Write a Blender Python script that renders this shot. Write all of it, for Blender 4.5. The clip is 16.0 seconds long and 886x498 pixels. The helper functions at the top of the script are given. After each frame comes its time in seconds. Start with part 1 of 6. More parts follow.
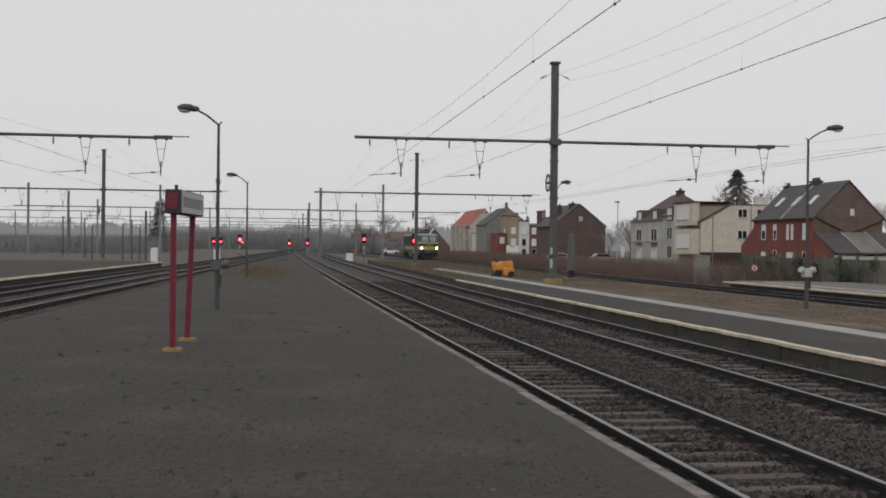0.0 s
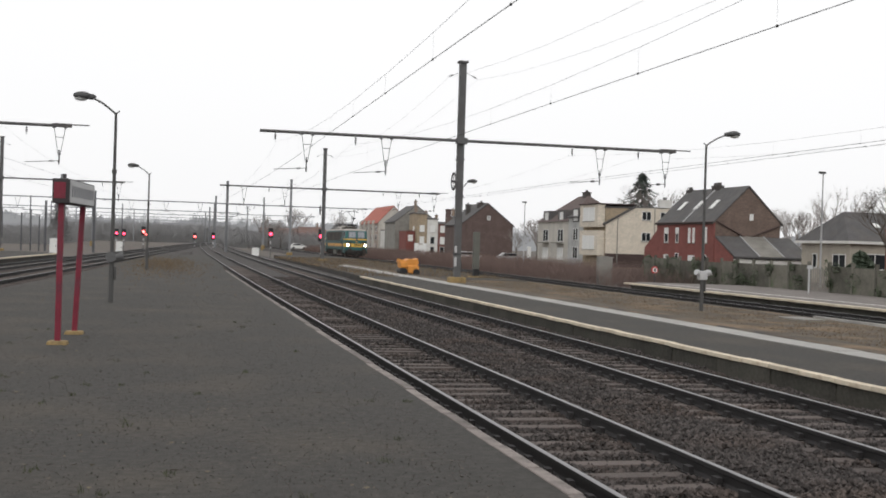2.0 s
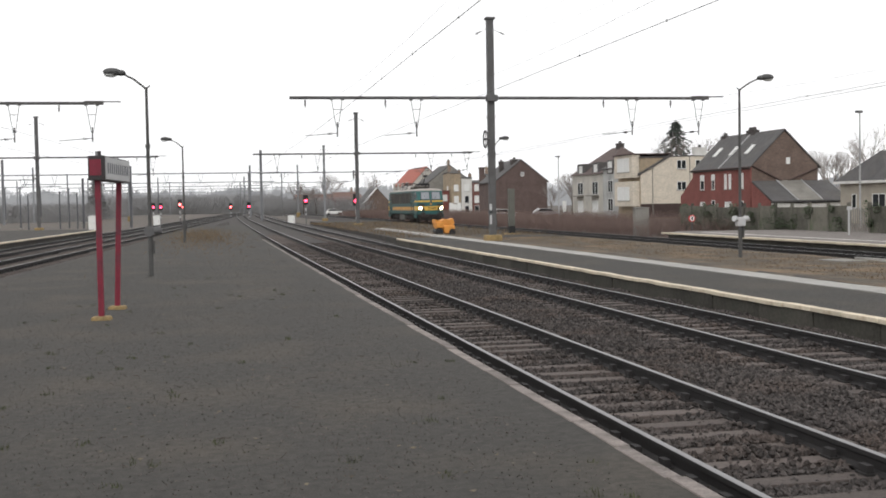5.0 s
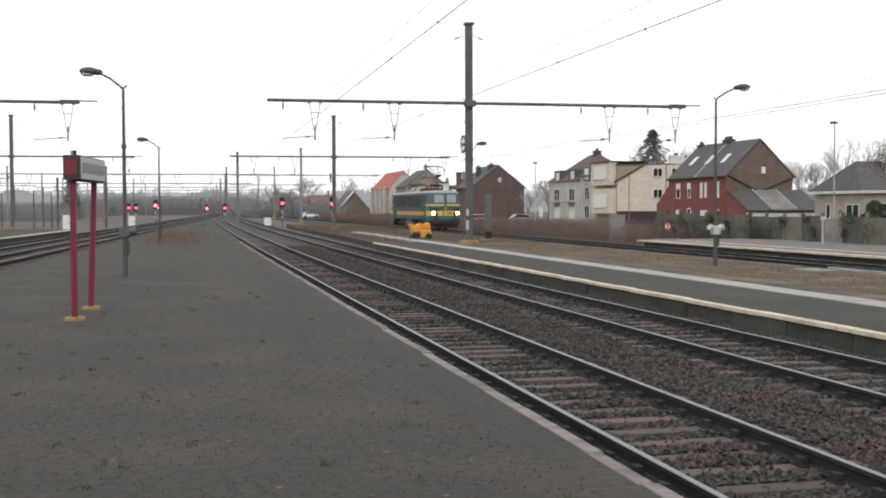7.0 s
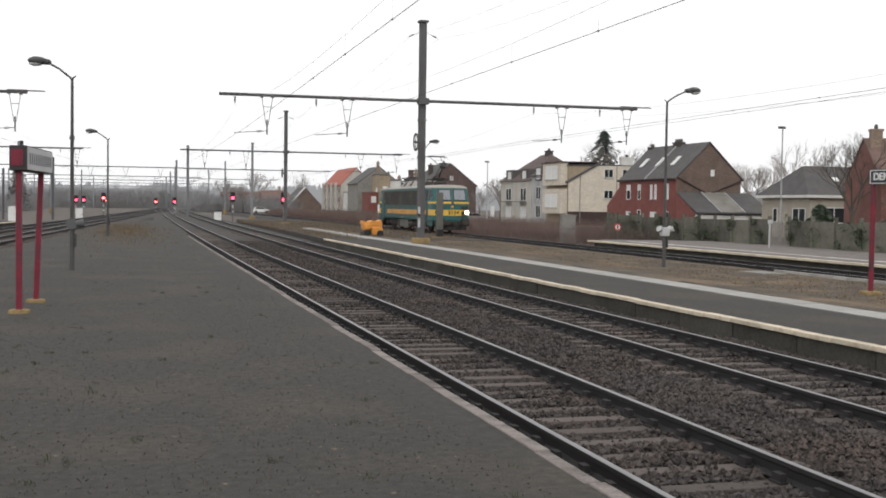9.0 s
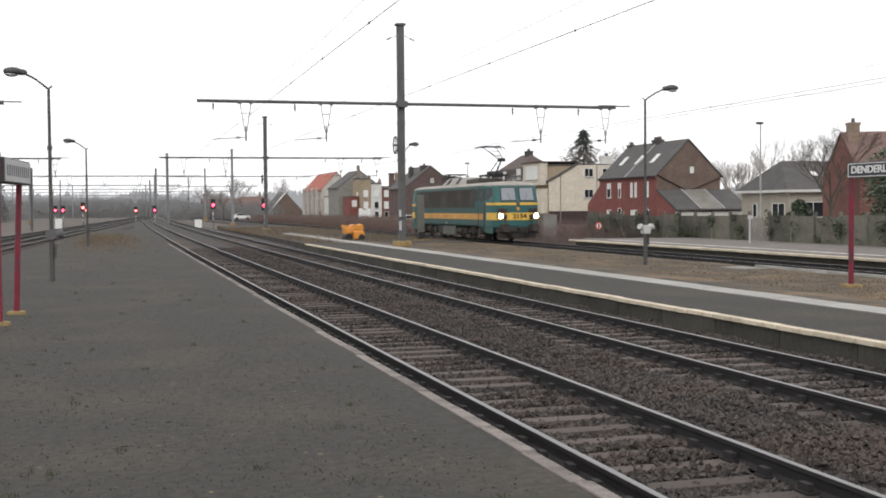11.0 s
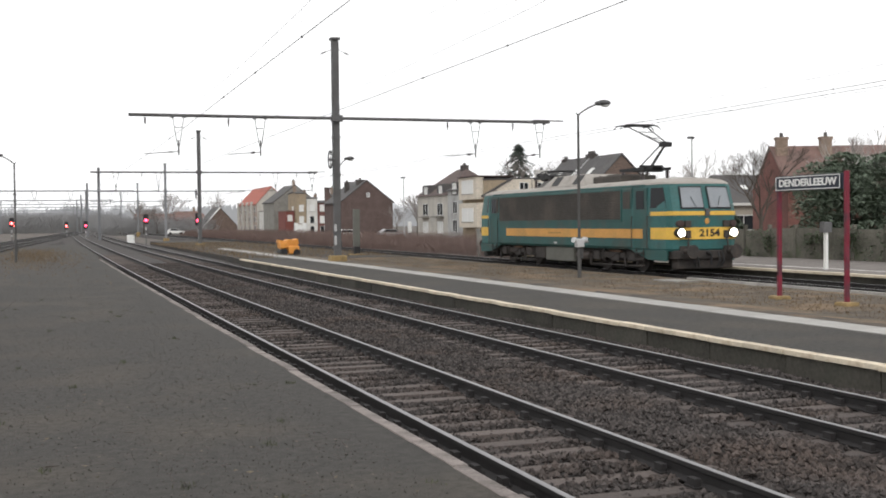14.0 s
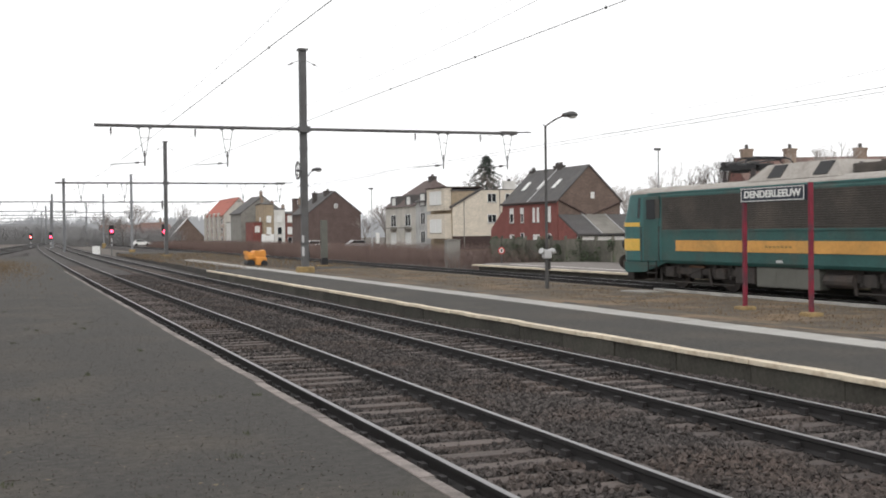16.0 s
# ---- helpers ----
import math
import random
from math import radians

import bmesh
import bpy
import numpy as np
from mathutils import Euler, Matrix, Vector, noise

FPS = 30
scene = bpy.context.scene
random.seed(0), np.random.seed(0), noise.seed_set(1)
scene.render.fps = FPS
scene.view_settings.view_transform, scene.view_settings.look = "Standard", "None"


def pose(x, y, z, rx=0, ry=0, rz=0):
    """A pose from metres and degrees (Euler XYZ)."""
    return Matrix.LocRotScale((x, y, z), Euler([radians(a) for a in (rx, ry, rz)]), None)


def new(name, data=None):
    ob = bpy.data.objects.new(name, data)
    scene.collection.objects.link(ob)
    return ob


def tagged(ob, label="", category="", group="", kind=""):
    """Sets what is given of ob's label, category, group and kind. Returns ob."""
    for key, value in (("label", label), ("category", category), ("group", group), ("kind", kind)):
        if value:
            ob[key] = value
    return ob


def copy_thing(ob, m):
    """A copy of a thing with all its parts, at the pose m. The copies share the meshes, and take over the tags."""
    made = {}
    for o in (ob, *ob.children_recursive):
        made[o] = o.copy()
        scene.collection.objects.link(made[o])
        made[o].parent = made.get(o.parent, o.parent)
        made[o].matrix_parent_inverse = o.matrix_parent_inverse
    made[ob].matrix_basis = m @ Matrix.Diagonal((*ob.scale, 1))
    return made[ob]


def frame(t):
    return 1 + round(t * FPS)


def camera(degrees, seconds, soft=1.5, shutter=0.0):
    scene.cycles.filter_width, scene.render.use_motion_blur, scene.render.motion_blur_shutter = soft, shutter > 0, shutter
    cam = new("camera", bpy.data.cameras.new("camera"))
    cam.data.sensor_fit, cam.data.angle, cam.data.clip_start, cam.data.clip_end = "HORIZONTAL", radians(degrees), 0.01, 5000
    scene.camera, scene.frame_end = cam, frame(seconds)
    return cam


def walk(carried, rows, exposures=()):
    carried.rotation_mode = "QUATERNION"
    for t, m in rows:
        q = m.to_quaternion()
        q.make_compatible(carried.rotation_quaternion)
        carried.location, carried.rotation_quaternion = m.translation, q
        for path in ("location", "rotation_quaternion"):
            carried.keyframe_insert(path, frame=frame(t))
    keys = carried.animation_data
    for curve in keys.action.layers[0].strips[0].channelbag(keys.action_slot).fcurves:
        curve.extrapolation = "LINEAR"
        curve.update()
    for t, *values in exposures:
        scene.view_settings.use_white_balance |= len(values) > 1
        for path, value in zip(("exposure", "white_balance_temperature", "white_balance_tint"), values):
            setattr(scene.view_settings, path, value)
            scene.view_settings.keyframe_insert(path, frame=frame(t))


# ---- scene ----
EYE = 2.10  # above the rail heads, which lie at z = 0


def cam_row(yaw, pitch, roll, dx=0.0):
    return pose(dx, 0, EYE, 90 + pitch, 0, yaw) @ pose(0, 0, 0, 0, 0, roll)


cam = camera(42.0, 16.0, soft=1.8, shutter=0.3)
PATH = [
    (0.0, cam_row(-8.92, -0.23, 0.63, -0.24)),
    (0.5, cam_row(-9.64, -0.01, 0.57)),
    (1.0, cam_row(-10.08, -2.24, -0.13)),
    (1.5, cam_row(-9.86, -3.00, 0.51)),
    (2.0, cam_row(-13.42, -0.27, 1.76)),
    (2.5, cam_row(-12.50, -1.96, 0.39)),
    (3.0, cam_row(-12.14, -2.55, -1.13, 0.05)),
    (3.5, cam_row(-11.73, -2.47, -1.08)),
    (4.0, cam_row(-11.55, -2.26, -1.03)),
    (6.5, cam_row(-11.96, -2.36, -0.84)),
    (7.0, cam_row(-12.83, -2.08, -0.20)),
    (7.5, cam_row(-16.72, -0.42, 0.15, 0.05)),
    (8.0, cam_row(-16.61, -1.10, 0.64)),
    (8.5, cam_row(-14.66, -2.23, -0.48, 0.05)),
    (9.0, cam_row(-15.26, -2.18, 0.75)),
    (9.5, cam_row(-16.05, -2.40, 0.50, 0.04)),
    (10.0, cam_row(-16.33, -2.17, 0.03)),
    (12.5, cam_row(-16.09, -2.06, -1.14, 0.02)),
    (13.0, cam_row(-17.57, -1.89, -1.25, 0.03)),
    (13.5, cam_row(-18.51, -1.28, -0.67, 0.05)),
    (14.0, cam_row(-19.31, -1.39, -0.68, 0.05)),
    (14.5, cam_row(-20.00, -1.58, -0.78, 0.04)),
    (15.0, cam_row(-20.90, -1.02, -0.91, 0.06)),
    (15.5, cam_row(-20.21, -1.42, -1.23, 0.06)),
    (16.0, cam_row(-20.90, -0.86, -0.69, 0.06)),
]
EXPOSURES = [(0.0, -0.74), (0.6, -0.74), (1.0, -0.56), (1.5, -0.26), (2.2, -0.2), (3.0, -0.12), (4.0, -0.04), (7.0, 0.0), (7.5, -0.12), (8.5, -0.18), (9.2, -0.08), (10.0, 0.0), (12.5, 0.06), (16.0, 0.05)]
walk(cam, PATH, EXPOSURES)

# ---- world: white overcast sky, one wide weak sun ----
world = bpy.data.worlds.new("overcast")
scene.world = world
world.use_nodes = True
wn, wl = world.node_tree.nodes, world.node_tree.links
wn.clear()
sky = wn.new("ShaderNodeTexSky")
sky.sky_type = "NISHITA"
sky.sun_disc = False
sky.sun_elevation, sky.sun_rotation = radians(38), radians(200)
sky.dust_density, sky.air_density = 6.0, 1.0
pale = wn.new("ShaderNodeHueSaturation")
pale.inputs["Saturation"].default_value = 0.12
pale.inputs["Value"].default_value = 0.10
cloud = wn.new("ShaderNodeMix")
cloud.data_type = "RGBA"
cloud.inputs["Factor"].default_value = 0.80
cloud.inputs[7].default_value = (1.36, 1.36, 1.37, 1)
back = wn.new("ShaderNodeBackground")
back.inputs["Strength"].default_value = 1.0
wout = wn.new("ShaderNodeOutputWorld")
wl.new(sky.outputs["Color"], pale.inputs["Color"])
wl.new(pale.outputs["Color"], cloud.inputs[6])
wl.new(cloud.outputs[2], back.inputs["Color"])
wl.new(back.outputs["Background"], wout.inputs["Surface"])
sun = new("sun", bpy.data.lights.new("sun", "SUN"))
sun.data.energy, sun.data.angle, sun.data.color = 0.5, radians(25), (1.0, 0.97, 0.93)
sun.rotation_euler = (radians(52), 0, radians(-20))


# ---- materials ----
def mat(name, base, rough=0.85, metal=0.0, var=0.25, scale=2.0, fine=40.0, bump=0.15, rand=0.0, island=0.0, stain=None, stain_scale=0.6, stain_amt=0.5, spec=0.4, detail=3.0):
    m = bpy.data.materials.new(name)
    m.use_nodes = True
    n, l = m.node_tree.nodes, m.node_tree.links
    b = n["Principled BSDF"]
    b.inputs["Roughness"].default_value, b.inputs["Metallic"].default_value = rough, metal
    b.inputs["Specular IOR Level"].default_value = spec
    co = n.new("ShaderNodeTexCoord")
    big, small = n.new("ShaderNodeTexNoise"), n.new("ShaderNodeTexNoise")
    big.inputs["Scale"].default_value, small.inputs["Scale"].default_value = scale, fine
    big.inputs["Detail"].default_value, small.inputs["Detail"].default_value = 5.0, detail
    l.new(co.outputs["Object"], big.inputs["Vector"])
    l.new(co.outputs["Object"], small.inputs["Vector"])
    add = n.new("ShaderNodeMath")
    add.operation = "ADD"
    l.new(big.outputs["Fac"], add.inputs[0])
    l.new(small.outputs["Fac"], add.inputs[1])
    last = add.outputs[0]
    for amount, socket in ((rand, "Random"), (island, "Random Per Island")):
        if amount:
            src = n.new("ShaderNodeObjectInfo" if socket == "Random" else "ShaderNodeNewGeometry")
            mul = n.new("ShaderNodeMath")
            mul.operation = "MULTIPLY_ADD"
            l.new(src.outputs[socket], mul.inputs[0])
            mul.inputs[1].default_value = amount
            l.new(last, mul.inputs[2])
            sub = n.new("ShaderNodeMath")
            sub.operation = "SUBTRACT"
            l.new(mul.outputs[0], sub.inputs[0])
            sub.inputs[1].default_value = amount / 2
            last = sub.outputs[0]
    ramp = n.new("ShaderNodeMapRange")
    ramp.inputs["From Min"].default_value, ramp.inputs["From Max"].default_value = 0.6, 1.4
    ramp.inputs["To Min"].default_value, ramp.inputs["To Max"].default_value = 1 - var, 1 + var
    l.new(last, ramp.inputs["Value"])
    tint = n.new("ShaderNodeMix")
    tint.data_type = "RGBA"
    tint.inputs[6].default_value = (*base, 1)
    if stain:
        blot = n.new("ShaderNodeTexNoise")
        blot.inputs["Scale"].default_value, blot.inputs["Detail"].default_value = stain_scale, 6.0
        l.new(co.outputs["Object"], blot.inputs["Vector"])
        cut = n.new("ShaderNodeMapRange")
        cut.inputs["From Min"].default_value, cut.inputs["From Max"].default_value = 0.48, 0.66
        cut.inputs["To Max"].default_value = stain_amt
        l.new(blot.outputs["Fac"], cut.inputs["Value"])
        l.new(cut.outputs[0], tint.inputs["Factor"])
        tint.inputs[7].default_value = (*stain, 1)
    else:
        tint.inputs["Factor"].default_value = 0.0
    mulc = n.new("ShaderNodeVectorMath")
    mulc.operation = "SCALE"
    l.new(tint.outputs[2], mulc.inputs[0])
    l.new(ramp.outputs[0], mulc.inputs["Scale"])
    l.new(mulc.outputs[0], b.inputs["Base Color"])
    if bump:
        bp = n.new("ShaderNodeBump")
        bp.inputs["Strength"].default_value, bp.inputs["Distance"].default_value = bump, 0.02
        l.new(small.outputs["Fac"], bp.inputs["Height"])
        l.new(bp.outputs["Normal"], b.inputs["Normal"])
    return m


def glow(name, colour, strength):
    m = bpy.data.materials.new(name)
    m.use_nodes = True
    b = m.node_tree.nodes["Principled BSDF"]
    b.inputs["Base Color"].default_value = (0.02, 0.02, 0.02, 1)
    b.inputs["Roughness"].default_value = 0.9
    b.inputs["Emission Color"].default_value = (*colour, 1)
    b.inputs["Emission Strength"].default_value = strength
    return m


def brick_mat(name, base, joint, rough=0.9, var=0.3):
    m = mat(name, base, rough, var=var, scale=0.8, fine=8.0, bump=0.1)
    n, l = m.node_tree.nodes, m.node_tree.links
    b = n["Principled BSDF"]
    came = b.inputs["Base Color"].links[0].from_socket
    co, sep, comb, bt = n.new("ShaderNodeTexCoord"), n.new("ShaderNodeSeparateXYZ"), n.new("ShaderNodeCombineXYZ"), n.new("ShaderNodeTexBrick")
    l.new(co.outputs["Object"], sep.inputs[0])
    su = n.new("ShaderNodeMath")
    l.new(sep.outputs["X"], su.inputs[0])
    l.new(sep.outputs["Y"], su.inputs[1])
    l.new(su.outputs[0], comb.inputs["X"])
    l.new(sep.outputs["Z"], comb.inputs["Y"])
    l.new(comb.outputs[0], bt.inputs["Vector"])
    bt.inputs["Scale"].default_value = 1.0
    bt.inputs["Brick Width"].default_value, bt.inputs["Row Height"].default_value = 0.22, 0.075
    bt.inputs["Mortar Size"].default_value = 0.008
    bt.inputs["Color1"].default_value, bt.inputs["Color2"].default_value = (0.8, 0.8, 0.8, 1), (1.15, 1.1, 1.1, 1)
    bt.inputs["Mortar"].default_value = (joint, joint, joint, 1)
    mul = n.new("ShaderNodeVectorMath")
    mul.operation = "MULTIPLY"
    l.new(came, mul.inputs[0])
    l.new(bt.outputs["Color"], mul.inputs[1])
    l.new(mul.outputs[0], b.inputs["Base Color"])
    return m


M_TARMAC = mat("worn_tarmac", (0.0405, 0.0372, 0.0330), 0.95, var=0.6, scale=11.0, fine=75, bump=0.3, stain=(0.062, 0.053, 0.042), stain_scale=0.55, stain_amt=0.7, detail=10)
M_KERB = mat("kerb_concrete", (0.195, 0.168, 0.155), 0.9, var=0.4, scale=5, fine=40, rand=0.5, stain=(0.085, 0.075, 0.066), stain_scale=3.5, stain_amt=0.8)
M_CREAM = mat("cream_edge_paint", (0.62, 0.54, 0.42), 0.8, var=0.2, scale=4, fine=30, rand=0.5, stain=(0.33, 0.25, 0.17), stain_scale=4.0, stain_amt=0.8)
M_WHITELINE = mat("worn_white_line", (0.50, 0.48, 0.46), 0.85, var=0.3, scale=3, fine=25, rand=0.4, stain=(0.25, 0.23, 0.21), stain_scale=1.5, stain_amt=0.7)
M_SLAB = mat("pale_slab", (0.35, 0.34, 0.32), 0.9, var=0.35, scale=1.5, fine=30, rand=0.25, stain=(0.24, 0.23, 0.21), stain_scale=1.0)
M_FACE = mat("platform_face", (0.060, 0.056, 0.046), 0.95, var=0.45, scale=1.2, fine=15, rand=0.5, stain=(0.028, 0.030, 0.023), stain_scale=1.5)
M_EARTH = mat("earth", (0.098, 0.086, 0.076), 0.95, var=0.4, scale=0.4, fine=12, bump=0.5, stain=(0.13, 0.098, 0.07), stain_scale=0.25)
M_GRASS = mat("dry_grass", (0.080, 0.064, 0.047), 0.95, var=0.6, scale=1.6, fine=22, bump=0.7, stain=(0.17, 0.115, 0.068), stain_scale=0.45, stain_amt=0.85, detail=9)
M_TUFT = mat("grass_blades", (0.15, 0.108, 0.066), 0.9, var=0.3, scale=1.0, fine=10, bump=0, island=0.9)
M_BALLAST = mat("ballast_bed", (0.058, 0.051, 0.048), 0.95, var=0.5, scale=1.2, fine=26, bump=1.0, stain=(0.030, 0.027, 0.026), stain_scale=0.5)
M_STONE = mat("ballast_stone", (0.058, 0.050, 0.047), 0.9, var=0.5, scale=1.0, fine=20, bump=0.0, island=1.1, stain=(0.075, 0.053, 0.042), stain_scale=0.5)
M_SLEEPER = mat("weathered_sleeper", (0.086, 0.070, 0.063), 0.9, var=0.35, scale=3, fine=30, bump=0.4, rand=0.6)
M_RAILTOP = mat("worn_rail_head", (0.27, 0.265, 0.265), 0.5, metal=0.85, var=0.1, scale=3, fine=30, bump=0)
M_RAIL = mat("rusty_rail", (0.020, 0.018, 0.018), 0.8, var=0.3, scale=3, fine=30, bump=0.1)
M_STEEL = mat("painted_steel", (0.105, 0.104, 0.105), 0.7, var=0.25, scale=1.5, fine=20, bump=0.05, stain=(0.06, 0.052, 0.045), stain_scale=1.0)
M_STEELDARK = mat("dark_mast_steel", (0.085, 0.087, 0.095), 0.75, var=0.25, scale=1.5, fine=20, bump=0)
M_GREYPOLE = mat("lamp_pole_grey", (0.075, 0.074, 0.072), 0.75, var=0.25, scale=2, fine=25, bump=0.1, stain=(0.05, 0.045, 0.04), stain_scale=1.5)
M_WIRE = mat("copper_wire_dark", (0.10, 0.10, 0.10), 0.6, var=0.1, bump=0)
M_INSUL = mat("insulator_brown", (0.05, 0.04, 0.04), 0.4, var=0.1, bump=0)
M_LAMPHEAD = mat("lamp_housing", (0.07, 0.07, 0.07), 0.6, var=0.2, bump=0)
M_LAMPGLASS = mat("lamp_lens", (0.55, 0.56, 0.55), 0.3, var=0.1, bump=0)
M_REDPAINT = mat("red_post_paint", (0.175, 0.013, 0.030), 0.55, var=0.25, scale=3, fine=30, bump=0.05, stain=(0.06, 0.03, 0.04), stain_scale=2.5, stain_amt=0.7)
M_SIGNBOX = mat("sign_box_dark", (0.035, 0.03, 0.032), 0.6, var=0.2, bump=0.02)
M_SIGNFACE = mat("sign_face_pale", (0.45, 0.45, 0.45), 0.5, var=0.1, bump=0)
M_WHITE = mat("white_paint", (0.72, 0.72, 0.70), 0.6, var=0.08, scale=3, bump=0)
M_BLUE = mat("navy_enamel", (0.012, 0.018, 0.032), 0.4, var=0.15, bump=0)
M_YBLOCK = mat("ochre_concrete_foot", (0.27, 0.19, 0.085), 0.9, var=0.4, scale=5, fine=30, bump=0.4, stain=(0.15, 0.11, 0.06), stain_scale=3)
M_ORANGE = mat("orange_machine", (0.62, 0.26, 0.05), 0.6, var=0.2, scale=3, bump=0.02)
M_BLACK = mat("black_paint", (0.015, 0.015, 0.016), 0.6, var=0.2, bump=0)
M_CONC = mat("grey_concrete", (0.24, 0.23, 0.21), 0.9, var=0.25, scale=1.5, fine=20, stain=(0.15, 0.145, 0.12), stain_scale=0.8)
M_TEAL = mat("teal_loco_paint", (0.020, 0.080, 0.074), 0.55, var=0.25, scale=1.0, fine=12, bump=0.02, stain=(0.055, 0.068, 0.058), stain_scale=0.7, stain_amt=0.75)
# Lighter copy of the body teal; sky light on the raked cab is in it.
M_TEALTOP = mat("teal_paint_skylit", (0.026, 0.115, 0.112), 0.5, var=0.2, scale=1.5, fine=12, bump=0, stain=(0.045, 0.085, 0.08), stain_scale=1.1, stain_amt=0.6)
M_YELLOW = mat("yellow_loco_band", (0.70, 0.44, 0.075), 0.5, var=0.15, scale=1.5, fine=12, bump=0)
M_AMBER = mat("amber_side_band", (0.56, 0.29, 0.075), 0.6, var=0.2, scale=1.0, fine=12, bump=0, stain=(0.36, 0.22, 0.07), stain_scale=1.2)
M_ROOFGREY = mat("loco_roof_grey", (0.36, 0.335, 0.305), 0.8, var=0.25, scale=1.0, fine=10, bump=0.05, stain=(0.14, 0.12, 0.10), stain_scale=1.0)
M_GRILLE = mat("grimy_grille", (0.060, 0.054, 0.048), 0.8, var=0.3, scale=0.8, fine=12, bump=0.1, stain=(0.095, 0.08, 0.066), stain_scale=0.8)
M_BOGIE = mat("bogie_grime", (0.044, 0.039, 0.036), 0.85, var=0.4, scale=2, fine=15, bump=0.2, stain=(0.065, 0.046, 0.036), stain_scale=2)
M_RUSTY = mat("rusty_iron", (0.10, 0.058, 0.035), 0.9, var=0.4, scale=3, fine=20, bump=0.2)
M_BOXGREY = mat("equipment_box_grey", (0.12, 0.12, 0.105), 0.8, var=0.2, scale=2, bump=0.05)
M_HEADLIGHT = glow("lit_headlight", (1.0, 0.86, 0.62), 22.0)
M_GLASS = mat("window_glass_dark", (0.022, 0.024, 0.027), 0.25, var=0.2, scale=0.5, bump=0, spec=0.12)
M_WINDSH = mat("windscreen_glass", (0.20, 0.22, 0.24), 0.06, var=0.2, scale=0.8, bump=0, spec=1.0)
M_BLIND = mat("white_blind", (0.68, 0.68, 0.66), 0.8, var=0.08, bump=0)
M_REDBRICK = brick_mat("red_brick", (0.19, 0.068, 0.058), 1.15)
M_DARKBRICK = brick_mat("sooty_brick", (0.11, 0.080, 0.072), 1.1)
M_WINEBRICK = brick_mat("wine_brick", (0.165, 0.075, 0.062), 1.1)
M_GRAVEL = mat("pale_gravel", (0.165, 0.147, 0.135), 0.95, var=0.35, scale=1.2, fine=25, bump=0.5, detail=8)
M_PALEREND = mat("soiled_pale_render", (0.45, 0.425, 0.38), 0.9, var=0.2, scale=0.8, fine=10, stain=(0.33, 0.32, 0.30), stain_scale=0.5)
M_TANREND = mat("tan_render", (0.37, 0.335, 0.28), 0.9, var=0.2, scale=0.8, fine=10, stain=(0.28, 0.255, 0.22), stain_scale=0.6)
M_BROWNBRICK = brick_mat("brown_brick", (0.140, 0.104, 0.086), 1.15)
M_YBRICK = brick_mat("cream_brick", (0.60, 0.55, 0.46), 0.95, var=0.12)
M_PALEBRICK = brick_mat("pale_pink_brick", (0.40, 0.335, 0.29), 0.95, var=0.15)
M_OCHBRICK = brick_mat("ochre_brick", (0.33, 0.27, 0.19), 0.9)
M_GREYREND = mat("grey_render", (0.40, 0.40, 0.39), 0.9, var=0.2, scale=0.8, fine=10, stain=(0.22, 0.22, 0.21), stain_scale=0.5)
M_WHITEREND = mat("white_render", (0.62, 0.61, 0.58), 0.9, var=0.12, scale=0.8, stain=(0.45, 0.43, 0.4), stain_scale=0.5)
M_SLATE = mat("slate_roof", (0.082, 0.078, 0.078), 0.8, var=0.3, scale=1.0, fine=14, bump=0.3, stain=(0.10, 0.09, 0.08), stain_scale=0.6)
M_TILE = mat("brown_roof_tile", (0.17, 0.105, 0.09), 0.85, var=0.3, scale=1.0, fine=14, bump=0.3, stain=(0.11, 0.085, 0.075), stain_scale=0.6)
M_DARKTILE = mat("sooty_roof_tile", (0.105, 0.078, 0.072), 0.85, var=0.3, scale=1.0, fine=14, bump=0.3)
M_REDTILE = mat("red_roof_tile", (0.36, 0.115, 0.085), 0.85, var=0.2, scale=1.0, fine=14, bump=0.2)
M_ZINC = mat("zinc_strip", (0.36, 0.36, 0.36), 0.6, var=0.15, bump=0)
M_CHIM = brick_mat("chimney_brick", (0.26, 0.20, 0.155), 0.9)
M_POT = mat("grey_chimney_pot", (0.09, 0.085, 0.082), 0.85, var=0.2, bump=0)
M_SOOT = mat("sooty_stack_brick", (0.075, 0.066, 0.062), 0.9, var=0.35, scale=1.5, fine=12, bump=0.2)
M_DARKWALL = mat("dark_plinth", (0.06, 0.04, 0.036), 0.9, var=0.3)
M_BARK = mat("bark", (0.085, 0.07, 0.058), 0.9, var=0.3, scale=2, fine=12, bump=0.3)
M_TWIG = mat("winter_twigs", (0.20, 0.175, 0.16), 0.9, var=0.2, bump=0, island=0.5)
# Paler steel for the far gantries: distance haze is put into its colour.
M_STEELFAR = mat("hazed_steel", (0.22, 0.225, 0.235), 0.7, var=0.2, bump=0)
# Twig colour greyed and lifted, so far woods and poplar carry their haze.
M_FARTWIG = mat("hazed_winter_wood", (0.24, 0.237, 0.237), 0.95, var=0.2, bump=0, island=0.5)
M_FIR = mat("fir_needles", (0.11, 0.135, 0.115), 0.85, var=0.35, bump=0, island=0.9)
M_EVER = mat("evergreen_leaf", (0.105, 0.135, 0.095), 0.85, var=0.3, bump=0, island=0.6)
M_SCRUB = mat("brown_scrub", (0.165, 0.115, 0.10), 0.95, var=0.35, bump=0, island=1.1)
M_FENCE = mat("old_fence_concrete", (0.125, 0.118, 0.098), 0.95, var=0.4, scale=1.6, fine=12, bump=0.3, rand=0.7, stain=(0.06, 0.078, 0.042), stain_scale=0.9, stain_amt=0.8)
M_LITTER = mat("dead_leaf", (0.10, 0.085, 0.06), 0.9, var=0.5, bump=0, island=1.6)
